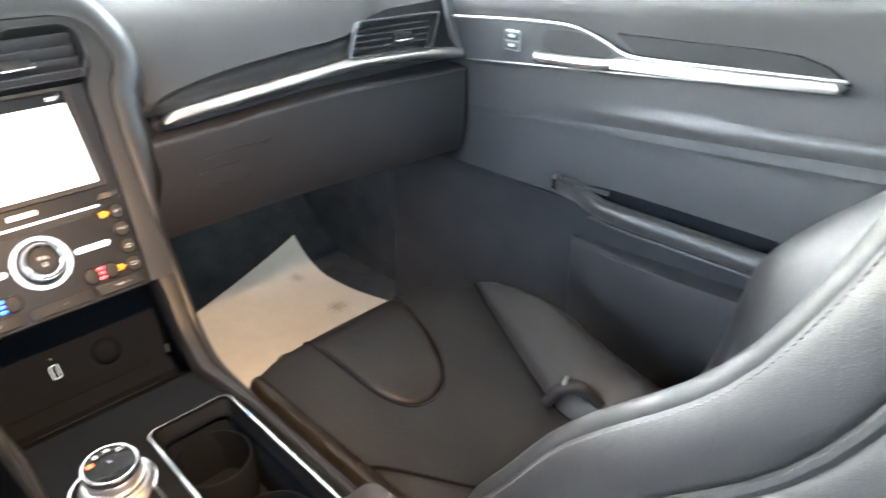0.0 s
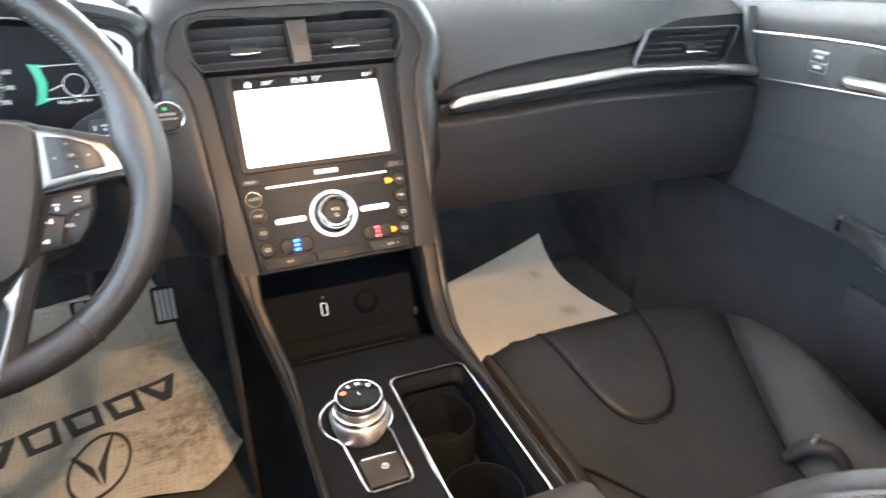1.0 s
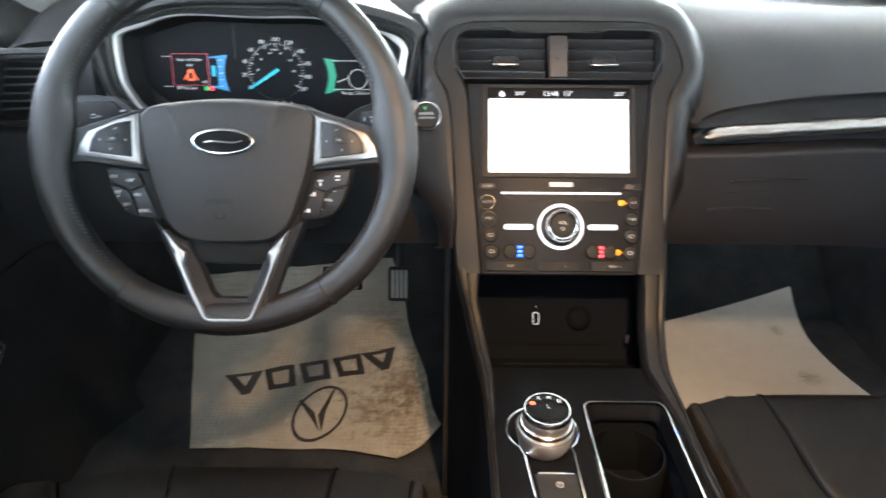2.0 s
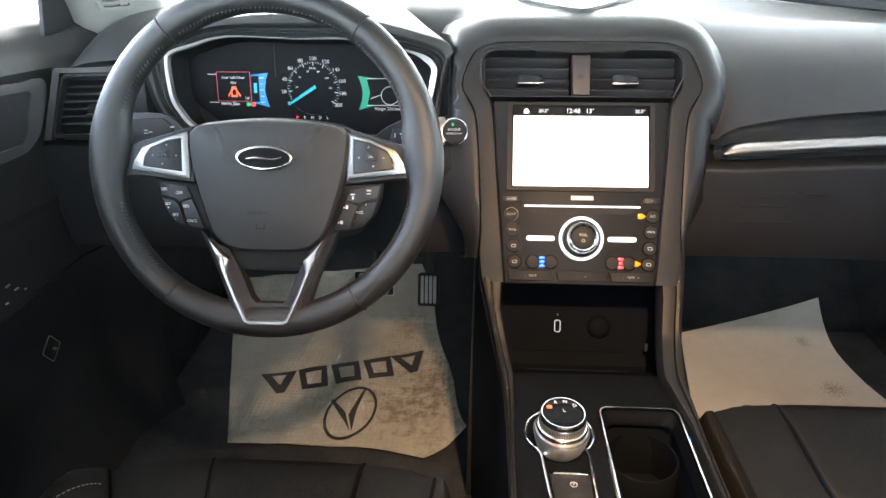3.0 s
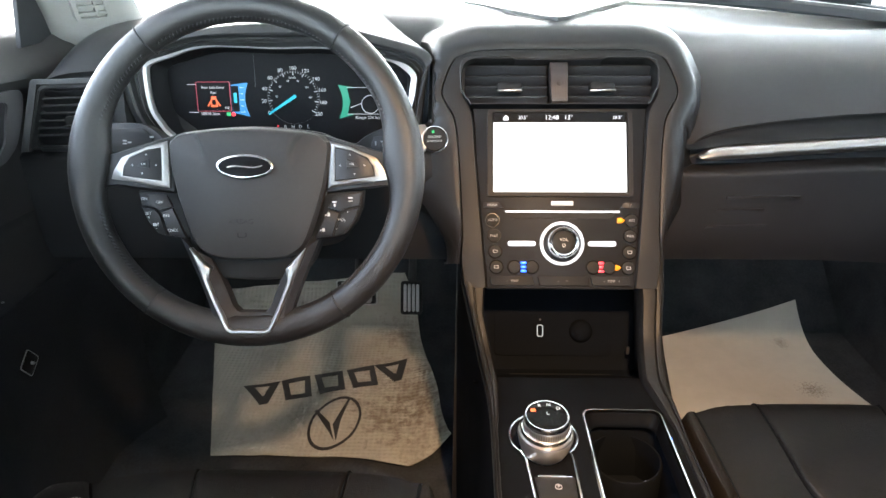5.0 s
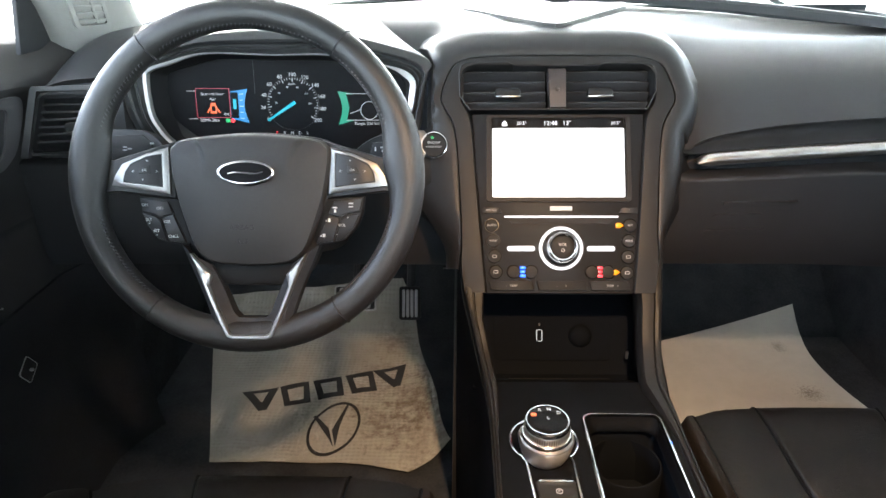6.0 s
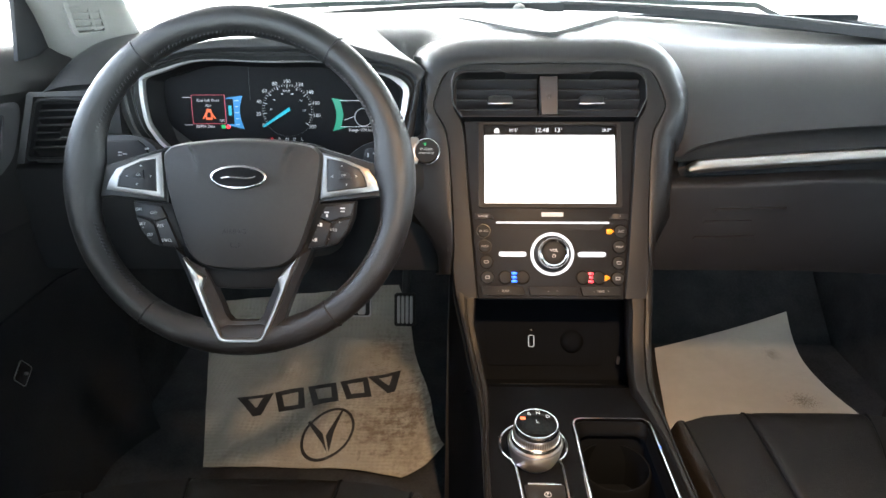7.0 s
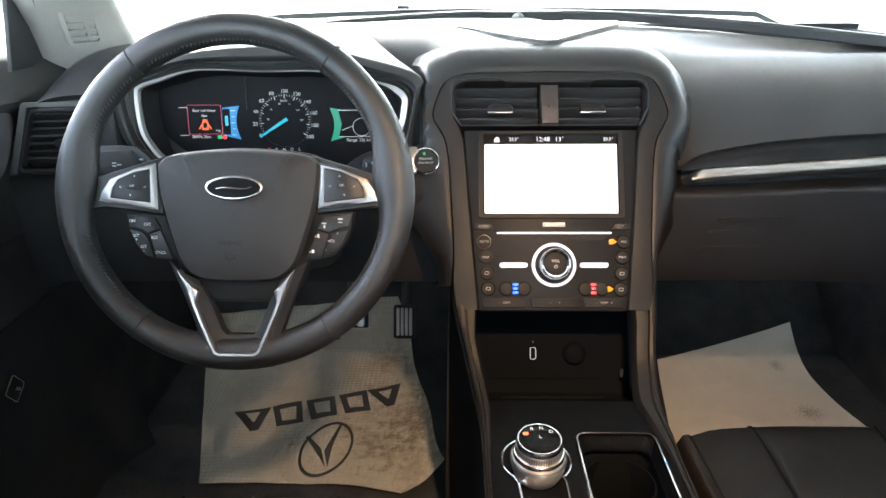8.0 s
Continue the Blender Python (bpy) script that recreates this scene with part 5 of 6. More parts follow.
cap = part("top_cap", lathe([(0.0214, 0.0480), (0.0214, 0.0512), (0.0195, 0.0519), (0.008, 0.0516)], m_d, 48), DIAL_TOP, shift, "gloss black dial top")
for c, x, y in (("R", -0.0068, 0.0140), ("N", 0.0030, 0.0152), ("D", 0.0128, 0.0100), ("L", 0.001, 0.002)):
    text(c, 0.0062, shifted(m_d, x, y, 0.0523), L_DIM, cap, "gear_letter")
part("park_light", prism(rounded(0.0058, 0.0045, 0.0012, 3, -0.0138, 0.0072), m_d, 0.0508, 0.0523), L_ORANGE, cap, "orange lit park mark")
# keyhole-shaped chrome line round the dial and the brake key below it
loop = [(-0.0370 + 0.0372 * math.cos(a), -0.0905 + 0.0372 * math.sin(a)) for a in np.linspace(radians(-46), radians(226), 40)]
keyhole = loop + [(-0.0612, -0.1215), (-0.0590, -0.1260), (-0.0545, -0.1800), (-0.0525, -0.1915), (-0.0485, -0.1945), (-0.0140, -0.1935), (-0.0100, -0.1900), (-0.0086, -0.1800), (-0.0088, -0.1260), (-0.0098, -0.1205)]
part("gate_frame", tube([(x, y, 0.4318) for x, y in keyhole], 0.0017, 8, closed=True, flat=0.9), CHROME, shift, "chrome line round the dial and brake key")
part("gate_floor", prism(keyhole, Matrix.Identity(4), 0.4270, 0.4309), CONSOLE, shift, "black plate under the dial")
m_g = shifted(M_TOP, -0.0318, -0.100)
pb = part("brake_key", prism([(-0.0205, -0.054), (0.0205, -0.054), (0.0190, -0.089), (-0.0180, -0.089)], m_g, -0.002, 0.0030, 0.0012), DARKWELL, shift, "black parking brake key")
part("key_edge", block(shifted(m_g, 0.0, -0.0545, 0.0034), (0.0350, 0.0026, 0.002), 0.0008), CHROME, shift, "chrome edge of the brake key")
part("brake_mark", frame_ring(disc(0.0036, 20, 0.002, -0.068), disc(0.0029, 20, 0.002, -0.068), m_g, 0.001, 0.0034), PRINT, pb)
text("P", 0.005, shifted(m_g, 0.002, -0.068, 0.0032), PRINT, pb, "print")


# ---- seats ----
def seat(x0, y0, off, depth, name, label, group, slim=False):
    """A bolstered leather seat; x0 its middle, y0 its cushion's front, depth the way back to the backrest."""
    own = thing(name, (x0, y0 - 0.25, 0.10), label, "car seat", group)
    W, WB = 0.232, 0.192

    inner = -1 if slim else 1

    def cushion(u, v, up=0.0):
        """u from -1 to 1 across, v from 0 (front) to 1 (back); the side towards the console is boxier."""
        near = u * inner > 0
        seam = 0.85 - 0.18 * v if near else max(0.26, (0.86 if slim else 0.79) - 0.9 * v)
        wide = abs(u) / 0.60 * seam if abs(u) < 0.60 else lerp(seam, 1.0, (abs(u) - 0.60) / 0.40)
        outer = W if near else 0.200 - 0.03 * smoothstep(0.40, 0.80, v) if slim else 0.242
        x = math.copysign(wide, u) * outer * (1 - 0.03 * smoothstep(0.85, 1, wide) * (1 - v))
        y = y0 - 0.50 * v
        z = 0.400 - 0.058 * v + 0.004 * math.sin(math.pi * min(1, v * 2.2))
        edge = smoothstep(0.867, 1.0, wide) ** 1.2 if near else smoothstep(0.72 if slim else 0.82, 1.0, wide) ** 1.6
        z += 0.026 * smoothstep(0.55, 0.80, abs(u)) * smoothstep(0.10, 0.50, v) - 0.085 * edge
        if not near and abs(u) > 0.6:
            z += 0.020 * math.sin(math.pi * (abs(u) - 0.6) / 0.4) ** 0.8 * smoothstep(0.02, 0.20, v)
        roll = smoothstep(0.13, 0.0, v)
        y -= (0.035 * wide ** 4 if near else (0.115 if slim else 0.062) * wide ** 2.6) * (1 - v)
        z -= 0.16 * roll ** 2.2
        y -= 0.02 * roll ** 4
        groove = math.exp(-((abs(u) - 0.60) / 0.018) ** 2) * 0.005
        hollow = 0.010 * smoothstep(0.30, 0.48, v) * math.exp(-((x * inner - 0.055) / 0.050) ** 2)
        z -= groove * (1 - roll) + hollow
        return (x0 + x, y, z + up)

    def on_cushion(dx, v, up=0.0):
        """The cushion at dx metres towards the console from its middle."""
        seam = 0.85 - 0.18 * v if dx > 0 else max(0.26, (0.86 if slim else 0.79) - 0.9 * v)
        return Vector(cushion(inner * dx / (W if dx > 0 else 0.200 if slim else 0.242) / seam * 0.60, v, up))
    vs = [0, 0.01, 0.025, 0.045, 0.07, 0.10, 0.13] + list(np.linspace(0.17, 1, 14))
    for nm, u0, u1, mat, lab in (("bolster", -1.0, -0.60, SHADED_HIDE, "raised black leather cushion bolster"), ("cushion", -0.60, 0.60, PERF, "dark perforated leather seat cushion"), ("bolster", 0.60, 1.0, SHADED_HIDE, "raised black leather cushion bolster")):
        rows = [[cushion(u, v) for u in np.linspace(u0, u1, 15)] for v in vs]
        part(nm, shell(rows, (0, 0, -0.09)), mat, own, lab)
    for sx in (-1, 1):
        part("cushion_seam", tube([Vector(cushion(sx * 0.60, v)) + Vector((0, 0, 0.001)) for v in vs[2:]], 0.0018, 6), CUBBY, own, "dark seam beside the bolster")
    # tongue-shaped thigh panel, a padded piece with a rounded rear end
    ends = [(0.112, 0.075), (0.111, 0.11), (0.109, 0.17), (0.107, 0.25), (0.104, 0.33), (0.099, 0.375), (0.088, 0.415), (0.071, 0.440), (0.050, 0.446), (0.029, 0.436), (0.012, 0.405), (-0.003, 0.355), (-0.016, 0.295), (-0.028, 0.22), (-0.037, 0.14), (-0.041, 0.075)]
    if not slim:
        ends = [(a - 0.017 * smoothstep(0.05, -0.02, a), b) for a, b in ends]
    line = curve_through(ends, 3)
    ring = line + [line[-1].lerp(line[0], t / 12) for t in range(1, 12)]
    rows = []
    for f, up in ((1.0, -0.004), (0.995, 0.0015), (0.975, 0.0042), (0.94, 0.0058), (0.85, 0.0068), (0.7, 0.0074), (0.5, 0.0076), (0.25, 0.0076), (0.02, 0.0076)):
        rows.append([on_cushion(lerp(0.034, p[0], f), lerp(0.26, p[1], f), up * smoothstep(0.07, 0.17, lerp(0.26, p[1], f)) - 0.001 * (1 - smoothstep(0.07, 0.17, lerp(0.26, p[1], f)))) for p in ring])
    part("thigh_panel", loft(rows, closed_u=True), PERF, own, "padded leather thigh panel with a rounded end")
    part("tongue_seam", tube([on_cushion(p[0] * 1.01, p[1] + 0.004, 0.0004) for p in line], 0.0014, 6), CUBBY, own, "dark curved seam in the cushion")
    part("cross_seam", tube([on_cushion(dx, v, 0.0006) for dx, v in curve_through([(0.176, 0.50), (0.160, 0.545), (0.138, 0.61), (0.110, 0.69), (0.080, 0.74), (0.030, 0.76), (-0.02, 0.75)], 4)], 0.0020, 6), CUBBY, own, "dark seam across the cushion's rear")
    # piping over the outer bolster's front and a short row of stitches behind it
    far = -inner
    # Paler than the hide, so the light on the piping is painted in.
    part("bolster_piping", tube([Vector(cushion(far * lerp(0.61, 0.96, t), 0.085, 0.0008)) for t in np.linspace(0, 1, 16)], 0.0013, 6), PLASTIC, own, "thin piping round the bolster's front")
    if not slim:
        for k in range(14):
            a, b = [Vector(cushion(far * lerp(0.63, 0.84, t), 0.165 + 0.10 * t ** 1.5, 0.0006)) for t in (k / 14, (k + 0.6) / 14)]
            part("stitch", tube([a, b], 0.0006, 5), PRINT, own)
    # base
    part("base", block(pose(x0, y0 - 0.28, 0.225), (0.36, 0.42, 0.235), 0.02), PLASTIC, own, "black seat base")
    # backrest
    yb = y0 - depth

    def back_line(v):
        return Vector((0, yb - 0.415 * v + 0.55 * max(0, v - 0.42) ** 2, 0.40 + 0.56 * v))

    ROLL = [(0.0, 0.0), (0.56, 0.0), (0.58, -0.006), (0.60, 0.0), (0.70, 0.020), (0.80, 0.046), (0.88, 0.062), (0.94, 0.070), (0.97, 0.072), (0.995, 0.070), (1.012, 0.064), (1.018, 0.059), (1.030, 0.054), (1.055, 0.036), (1.080, 0.010), (1.087, 0.000), (1.094, -0.010), (1.102, -0.016), (1.13, -0.040), (1.17, -0.078), (1.22, -0.118)]

    def back(u, v, deep=0.0):
        p = back_line(v)
        w = WB * (0.97 + 0.06 * math.sin(math.pi * v) - 0.16 * smoothstep(0.75, 1, v))
        near_side = u * inner > 0
        f = table(ROLL, abs(u))
        if abs(u) > 0.97:
            f = 0.072 - (0.072 - f) * lerp(0.78, 1.0, smoothstep(1.10, 1.22, abs(u)))
        f *= 1 - 0.3 * v
        # the bolster swells above the cushion and rounds off at its foot
        swell = smoothstep(0.60, 0.85, abs(u))
        f += swell * (0.0125 * math.exp(-((v - 0.29) / 0.13) ** 2) + 0.003 * smoothstep(0.48, 0.60, v) - (0.018 if near_side else 0.075) * smoothstep(0.10 if near_side else 0.26, -0.06, v))
        f -= 0.05 * smoothstep(0.93, 1, v)
        return Vector((x0 + u * w, p.y + 0.88 * (f - deep), p.z + 0.47 * (f - deep)))
    vv = np.linspace(-0.22, 1, 34)
    EDGE = [0.58, 0.60, 0.65, 0.70, 0.75, 0.80, 0.84, 0.88, 0.91, 0.94, 0.955, 0.97, 0.983, 0.995, 1.004, 1.012, 1.018]
    FLANK = [1.018, 1.022, 1.030, 1.040, 1.050, 1.060, 1.070, 1.078, 1.084, 1.088, 1.091, 1.094, 1.097, 1.101, 1.107, 1.116, 1.13, 1.15, 1.17, 1.22]
    for sx in (-1, 1):
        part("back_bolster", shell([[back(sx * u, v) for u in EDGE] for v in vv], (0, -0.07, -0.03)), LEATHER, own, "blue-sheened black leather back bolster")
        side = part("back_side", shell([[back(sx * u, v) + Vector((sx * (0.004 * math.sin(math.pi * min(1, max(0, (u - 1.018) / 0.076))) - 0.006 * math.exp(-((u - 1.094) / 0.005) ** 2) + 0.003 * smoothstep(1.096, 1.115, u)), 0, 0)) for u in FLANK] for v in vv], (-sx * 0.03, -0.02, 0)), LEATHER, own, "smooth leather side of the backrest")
        # Dark tube laid in the fold to paint the crease's shade.
        part("crease_shade", tube([back(sx * 1.094, v, 0.0) - Vector((sx * 0.002, 0, 0)) for v in vv], 0.0044, 8), RUBBER, side, "dark strip in the backrest's side crease, painting its shade")
        bm = bmesh.new()
        for i in range(120):
            v = 0.02 + 0.94 * i / 120
            a, b = back(sx * 1.026, v) + Vector((sx * 0.0012, 0.0004, 0)), back(sx * 1.027, v + 0.0042) + Vector((sx * 0.0013, 0.0004, 0))
            t = tube([a, b], 0.0007, 4)
            me = bpy.data.meshes.new("tmp")
            t.to_mesh(me)
            t.free()
            bm.from_mesh(me)
            bpy.data.meshes.remove(me)
        tagged(part("stitching", bm, THREAD, side, "row of fine stitches"), kind="stuff")
    part("backrest", shell([[back(u, v) for u in np.linspace(-0.58, 0.58, 13)] for v in vv], (0, -0.07, -0.03)), PERF, own, "black leather backrest")
    rows = [[back(u, v, 0.125) for u in np.linspace(-1.2, 1.2, 9)] for v in vv]
    part("back_shell", shell(rows, (0, -0.02, -0.01)), PLASTIC, own, "black back shell")
    return own


seat(0.356, 0.068, -0.12, 0.452, "car_seat", "black leather passenger seat with stitched bolsters", "front seats", True)
seat(-0.365, -0.060, 0.0, 0.44, "car_seat", "black leather driver seat with a seamed cushion", "front seats")

buckle = thing("seat_belt_buckle", (0.40, -0.27, 0.37), "smooth black seat belt buckle lying on the cushion", "buckle")
part("buckle_body", tube(curve_through([Vector(q) for q in ((0.392, -0.262, 0.372), (0.400, -0.275, 0.396), (0.412, -0.295, 0.402), (0.425, -0.315, 0.380))], 5), lambda t: 0.006 + 0.003 * math.sin(math.pi * t), 14), DARKWELL, buckle)
part("buckle_slot", block(pose(0.402, -0.279, 0.4100, -20, 0, 20), (0.016, 0.004, 0.003), 0.001), STEEL, buckle, "bright slot edge")

# ---- doors ----
M_DOOR = basis((0.70, 0, 0), (0, -1, 0), (0, 0, 1))
M_DOOR_L = basis((-0.72, 0, 0), (0, 1, 0), (0, 0, 1))


def door(sx, name, label, x_face):
    own = thing(name, (sx * 0.74, -0.2, 0.10), label, "car door", "front doors")
    bot = [(0.012, 0.470), (0.020, 0.440), (0.018, 0.30), (0.008, 0.13), (0.0, 0.09)]
    ys = np.linspace(0.34, -0.76, 23)

    def row(pts, y):
        lift = 0.078 * (0.0 - y)
        back = 0.05 * smoothstep(0.24, 0.36, y)
        crest = 0.034 if sx < 0 else 0.0
        return [(sx * (x_face + p[0] - back), y, p[1] + lift * smoothstep(0.52, 0.60, p[1]) + crest * smoothstep(0.74, 0.79, p[1])) for p in pts]

    def prof(y):
        k = smoothstep(0.0, -0.30, y)
        top = [(0.050, 0.802), (0.022, 0.803), (0.006, 0.792), (0.0, 0.770), (0.0, 0.750)] if sx > 0 else [(0.050, 0.800), (0.040, 0.8035), (0.024, 0.798), (0.006, 0.786), (-0.010, 0.772), (-0.0165, 0.764), (-0.012, 0.757)]
        return top + [(0.006, 0.742), (0.009, 0.664), (0.0085, 0.650), (0.008, 0.635), (0.008, 0.626),
                (0.008 - 0.005 * k, 0.620), (0.008 - 0.0065 * k, 0.612), (0.008 - 0.005 * k, 0.603), (0.008 - 0.001 * k, 0.597)]

    def low(y):
        k = smoothstep(0.0, -0.30, y)
        return [(0.008 - 0.001 * k, 0.597), (0.008 - 0.006 * k, 0.592), (0.008 - 0.007 * k, 0.586), (0.010, 0.580), (0.014, 0.565), (0.016, 0.505), (0.017, 0.470), (0.016, 0.462)]
    part("upper_panel", shell([row(prof(y), y) for y in ys], (sx * 0.02, 0, 0)), SOFT, own, "dark padded upper door panel")
    part("cloth_panel", shell([row(low(y), y) for y in ys], (sx * 0.02, 0, 0)), FABRIC, own, "dark grey cloth insert")
    part("lower_panel", shell([row(bot, y) for y in ys], (sx * 0.02, 0, 0)), LOWER_SKIN, own, "black lower door panel")
    # armrest: a padded rim in front of a pull pocket, its shade in the colour
    def ledge(profile, y0, y1):
        out = []
        for y in np.linspace(y0, y1, 20):
            k = smoothstep(0.0, -0.16, y)
            out.append([(sx * (x_face + 0.018 - p * k), y, q) for p, q in curve_through(profile, 4)])
        return out
    arm = part("armrest", shell(ledge(((0.043, 0.496), (0.048, 0.506), (0.056, 0.508), (0.063, 0.504), (0.066, 0.494), (0.060, 0.482), (0.03, 0.472), (0.0, 0.466)), 0.02, -0.72), (sx * 0.006, 0, 0)), SOFT, own, "charcoal padded armrest rim")
    part("pull_pocket", shell(ledge(((-0.004, 0.534), (0.004, 0.500), (0.010, 0.482), (0.036, 0.482), (0.043, 0.497)), 0.0, -0.72), (0, 0, -0.004)), CUBBY, arm, "pull pocket with its shade put in the near-black colour")
    pocket = [[(sx * (x_face + 0.016 - p * smoothstep(-0.06, -0.16, y)), y, q + 0.05 * (-0.15 - y) * (q > 0.3)) for p, q in ((0.0, 0.412), (0.018, 0.411), (0.026, 0.406), (0.028, 0.396), (0.026, 0.36), (0.020, 0.25), (0.004, 0.13))] for y in np.linspace(-0.06, -0.72, 16)]
    part("map_pocket", shell(pocket, (sx * 0.004, 0, 0)), PLASTIC, own, "black map pocket below the armrest")
    line = [Vector((sx * (x_face + 0.018 - 0.058 * smoothstep(0.02, -0.16, y)), y, 0.4765)) for y in np.linspace(-0.12, -0.70, 14)]
    part("armrest_trim", tube(line, 0.0022, 7), SMOOTH, arm, "thin line under the armrest")
    return own


d_r = door(1, "door_passenger", "dark passenger door with satin silver handle trim", 0.70)
d_l = door(-1, "door_driver", "dark driver door in deep shade", 0.735)
# passenger door decor
DECOR_TOP = [(-0.199, 0.729), (-0.081, 0.737), (0.023, 0.741), (0.067, 0.736), (0.105, 0.724), (0.141, 0.713), (0.225, 0.715), (0.41, 0.724)]
DECOR_LOW = [(-0.166, 0.664), (-0.006, 0.677), (0.177, 0.691), (0.406, 0.709)]
rows = []
for f in (0.0, 0.35, 0.7, 1.0):
    rows.append([M_DOOR @ Vector((u, lerp(table(DECOR_TOP, u), table(DECOR_LOW, u), f), 0.002)) for u in np.linspace(-0.198 + 0.032 * f, 0.40, 40)])
dec = part("decor_panel", shell(rows, (0.008, 0, 0)), PLASTIC, d_r, "dark decor panel")
# Nearly flush plate; the pull recess's shade is put into its dark colour.
wedge = [(0.115, 0.738), (0.221, 0.740), (0.30, 0.743), (0.354, 0.742), (0.385, 0.734), (0.411, 0.718), (0.225, 0.715), (0.150, 0.714)]
part("pull_shade", prism(wedge, M_DOOR, -0.014, 0.0012), DARKWELL, d_r, "nearly flush dark plate standing in for the shaded handle recess")
for pts, r in (([(u, z, 0.004 + 0.003 * smoothstep(0.12, 0.16, u)) for u, z in DECOR_TOP], 0.0025), ([(u, z, 0.003) for u, z in DECOR_LOW], 0.0012)):
    part("chrome_line", tube([M_DOOR @ p for p in curve_through([Vector(q) for q in pts], 5)], r, 8), SPOKE, dec, "thin satin outline")
bar_o = [(0.114, 0.694), (0.122, 0.708), (0.150, 0.710), (0.28, 0.715), (0.402, 0.7215), (0.410, 0.716), (0.405, 0.711), (0.26, 0.701)]
part("pull_bar", prism(bar_o, M_DOOR, -0.004, 0.016, 0.006), SATIN, d_r, "satin silver pull bar")
part("release_handle", tube([M_DOOR @ p for p in curve_through([Vector(q) for q in ((-0.014, 0.692, 0.004), (0.0, 0.6925, 0.012), (0.05, 0.6945, 0.015), (0.10, 0.697, 0.013), (0.120, 0.700, 0.006))], 6)], lambda t: 0.008 + 0.002 * math.sin(math.pi * t), 12, flat=0.8), SATIN, d_r, "satin silver release handle")
part("handle_cup", prism(curve_through([(-0.002, 0.728), (0.055, 0.733), (0.098, 0.722), (0.108, 0.706), (0.05, 0.700), (-0.002, 0.700)], 4, True), M_DOOR, -0.002, 0.0028), BAND, d_r, "grey satin cup behind the handle")
lock = part("lock_switch", prism(rounded(0.030, 0.031, 0.003, 3, -0.066, 0.7065), M_DOOR, 0.0, 0.0045, 0.001), BORDER, d_r, "lock switch with two keys")
for y in (0.7135, 0.6995):
    part("lock_key", prism(rounded(0.026, 0.012, 0.002, 3, -0.066, y), M_DOOR, 0.003, 0.0060, 0.0010), SMOOTH, lock, "dark lock key")
    part("print", block(shifted(M_DOOR, -0.066, y, 0.0061), (0.012, 0.004, 0.0006), 0.0002), PRINT, lock)
part("speaker_tip", prism(rounded(0.008, 0.006, 0.002, 3, 0.030, 0.506), M_DOOR, -0.01, 0.002, 0.001), BORDER, d_r, "small grey grip end")
grip = part("grip_edge", tube([M_DOOR @ Vector(q) for q in ((0.034, 0.505, 0.0), (0.07, 0.506, 0.004), (0.13, 0.508, 0.004))], 0.004, 8), SMOOTH, d_r, "dark grip edge")
# end cap between dash and door
rows = [[(0.705 - d, y, z) for y, z in ((0.205, 0.765), (0.195, 0.73), (0.180, 0.69), (0.172, 0.665))] for d in (0.0, 0.006, 0.012, 0.018)]
part("end_trim", shell(rows, (0, 0.01, 0)), BORDER, dash, "satin silver end trim beside the door")
# driver door decor
M_DECOR_L = shifted(M_DOOR_L, 0, 0, 0.012)
o = curve_through([(-0.33, 0.792), (0.07, 0.765), (0.15, 0.757), (0.204, 0.750), (0.188, 0.712), (0.150, 0.678), (0.07, 0.674), (-0.33, 0.702)], 5, True)
o_in = curve_through([(-0.33, 0.780), (0.07, 0.753), (0.14, 0.747), (0.167, 0.742), (0.157, 0.722), (0.134, 0.689), (0.07, 0.688), (-0.33, 0.714)], 5, True)
dec_l = part("decor_panel", prism([tuple(p) for p in o_in], M_DECOR_L, -0.02, -0.009, 0.0), PLASTIC, d_l, "dark decor panel")
part("decor_trim", frame_ring([tuple(p) for p in o], [tuple(p) for p in o_in], M_DECOR_L, -0.02, -0.006, 0.0015), BORDER, dec_l, "broad dull satin outline")

# lock knob plate low on the driver side
plate = thing("fuse_cover", (-0.752, 0.117, 0.377), "small square black cover with pale outline", "cover")
m_p = basis((-0.7525, 0.117, 0.377), (0, 1, 0), (0, 0, 1))
part("cover_plate", prism(rounded(0.030, 0.030, 0.004, 3), m_p @ pose(0, 0, 0, 0, 0, 35), -0.02, -0.0005, 0.001), DARKWELL, plate)
part("outline", frame_ring(rounded(0.031, 0.031, 0.004, 3), rounded(0.029, 0.029, 0.004, 3), m_p @ pose(0, 0, 0, 0, 0, 35), -0.004, 0.0, 0.0), DIM_LINE, plate, "pale outline")
# Pale bars paint in the highlights on the door switches.
for k, (y, z) in enumerate(((0.070, 0.508), (0.084, 0.496), (0.060, 0.487), (0.100, 0.487))):
    part("switch_glint", block(basis((-0.752, y, z), (0, 1, 0), (0, 0, 1)), (0.010 - 0.002 * k, 0.0018, 0.006), 0.0006), DIM_LINE, d_l, "pale bar painting the glint on a door switch")
part("pin", lathe([(0.0025, 0.002), (0.0025, 0.006), (0.0015, 0.007)], m_p, 12), DIM_LINE, plate)


# ---- paper mats and pedals ----
def mat_sheet(point, nu, nv):
    rows = [[point(i / (nu - 1), j / (nv - 1)) for i in range(nu)] for j in range(nv)]
    return shell(rows, (0, 0, -0.0015))


E1, E2 = Vector((math.cos(radians(17.5)), math.sin(radians(17.5)), 0)), Vector((-math.sin(radians(17.5)), math.cos(radians(17.5)), 0))
MAT0 = Vector((-0.572, 0.24, 0))


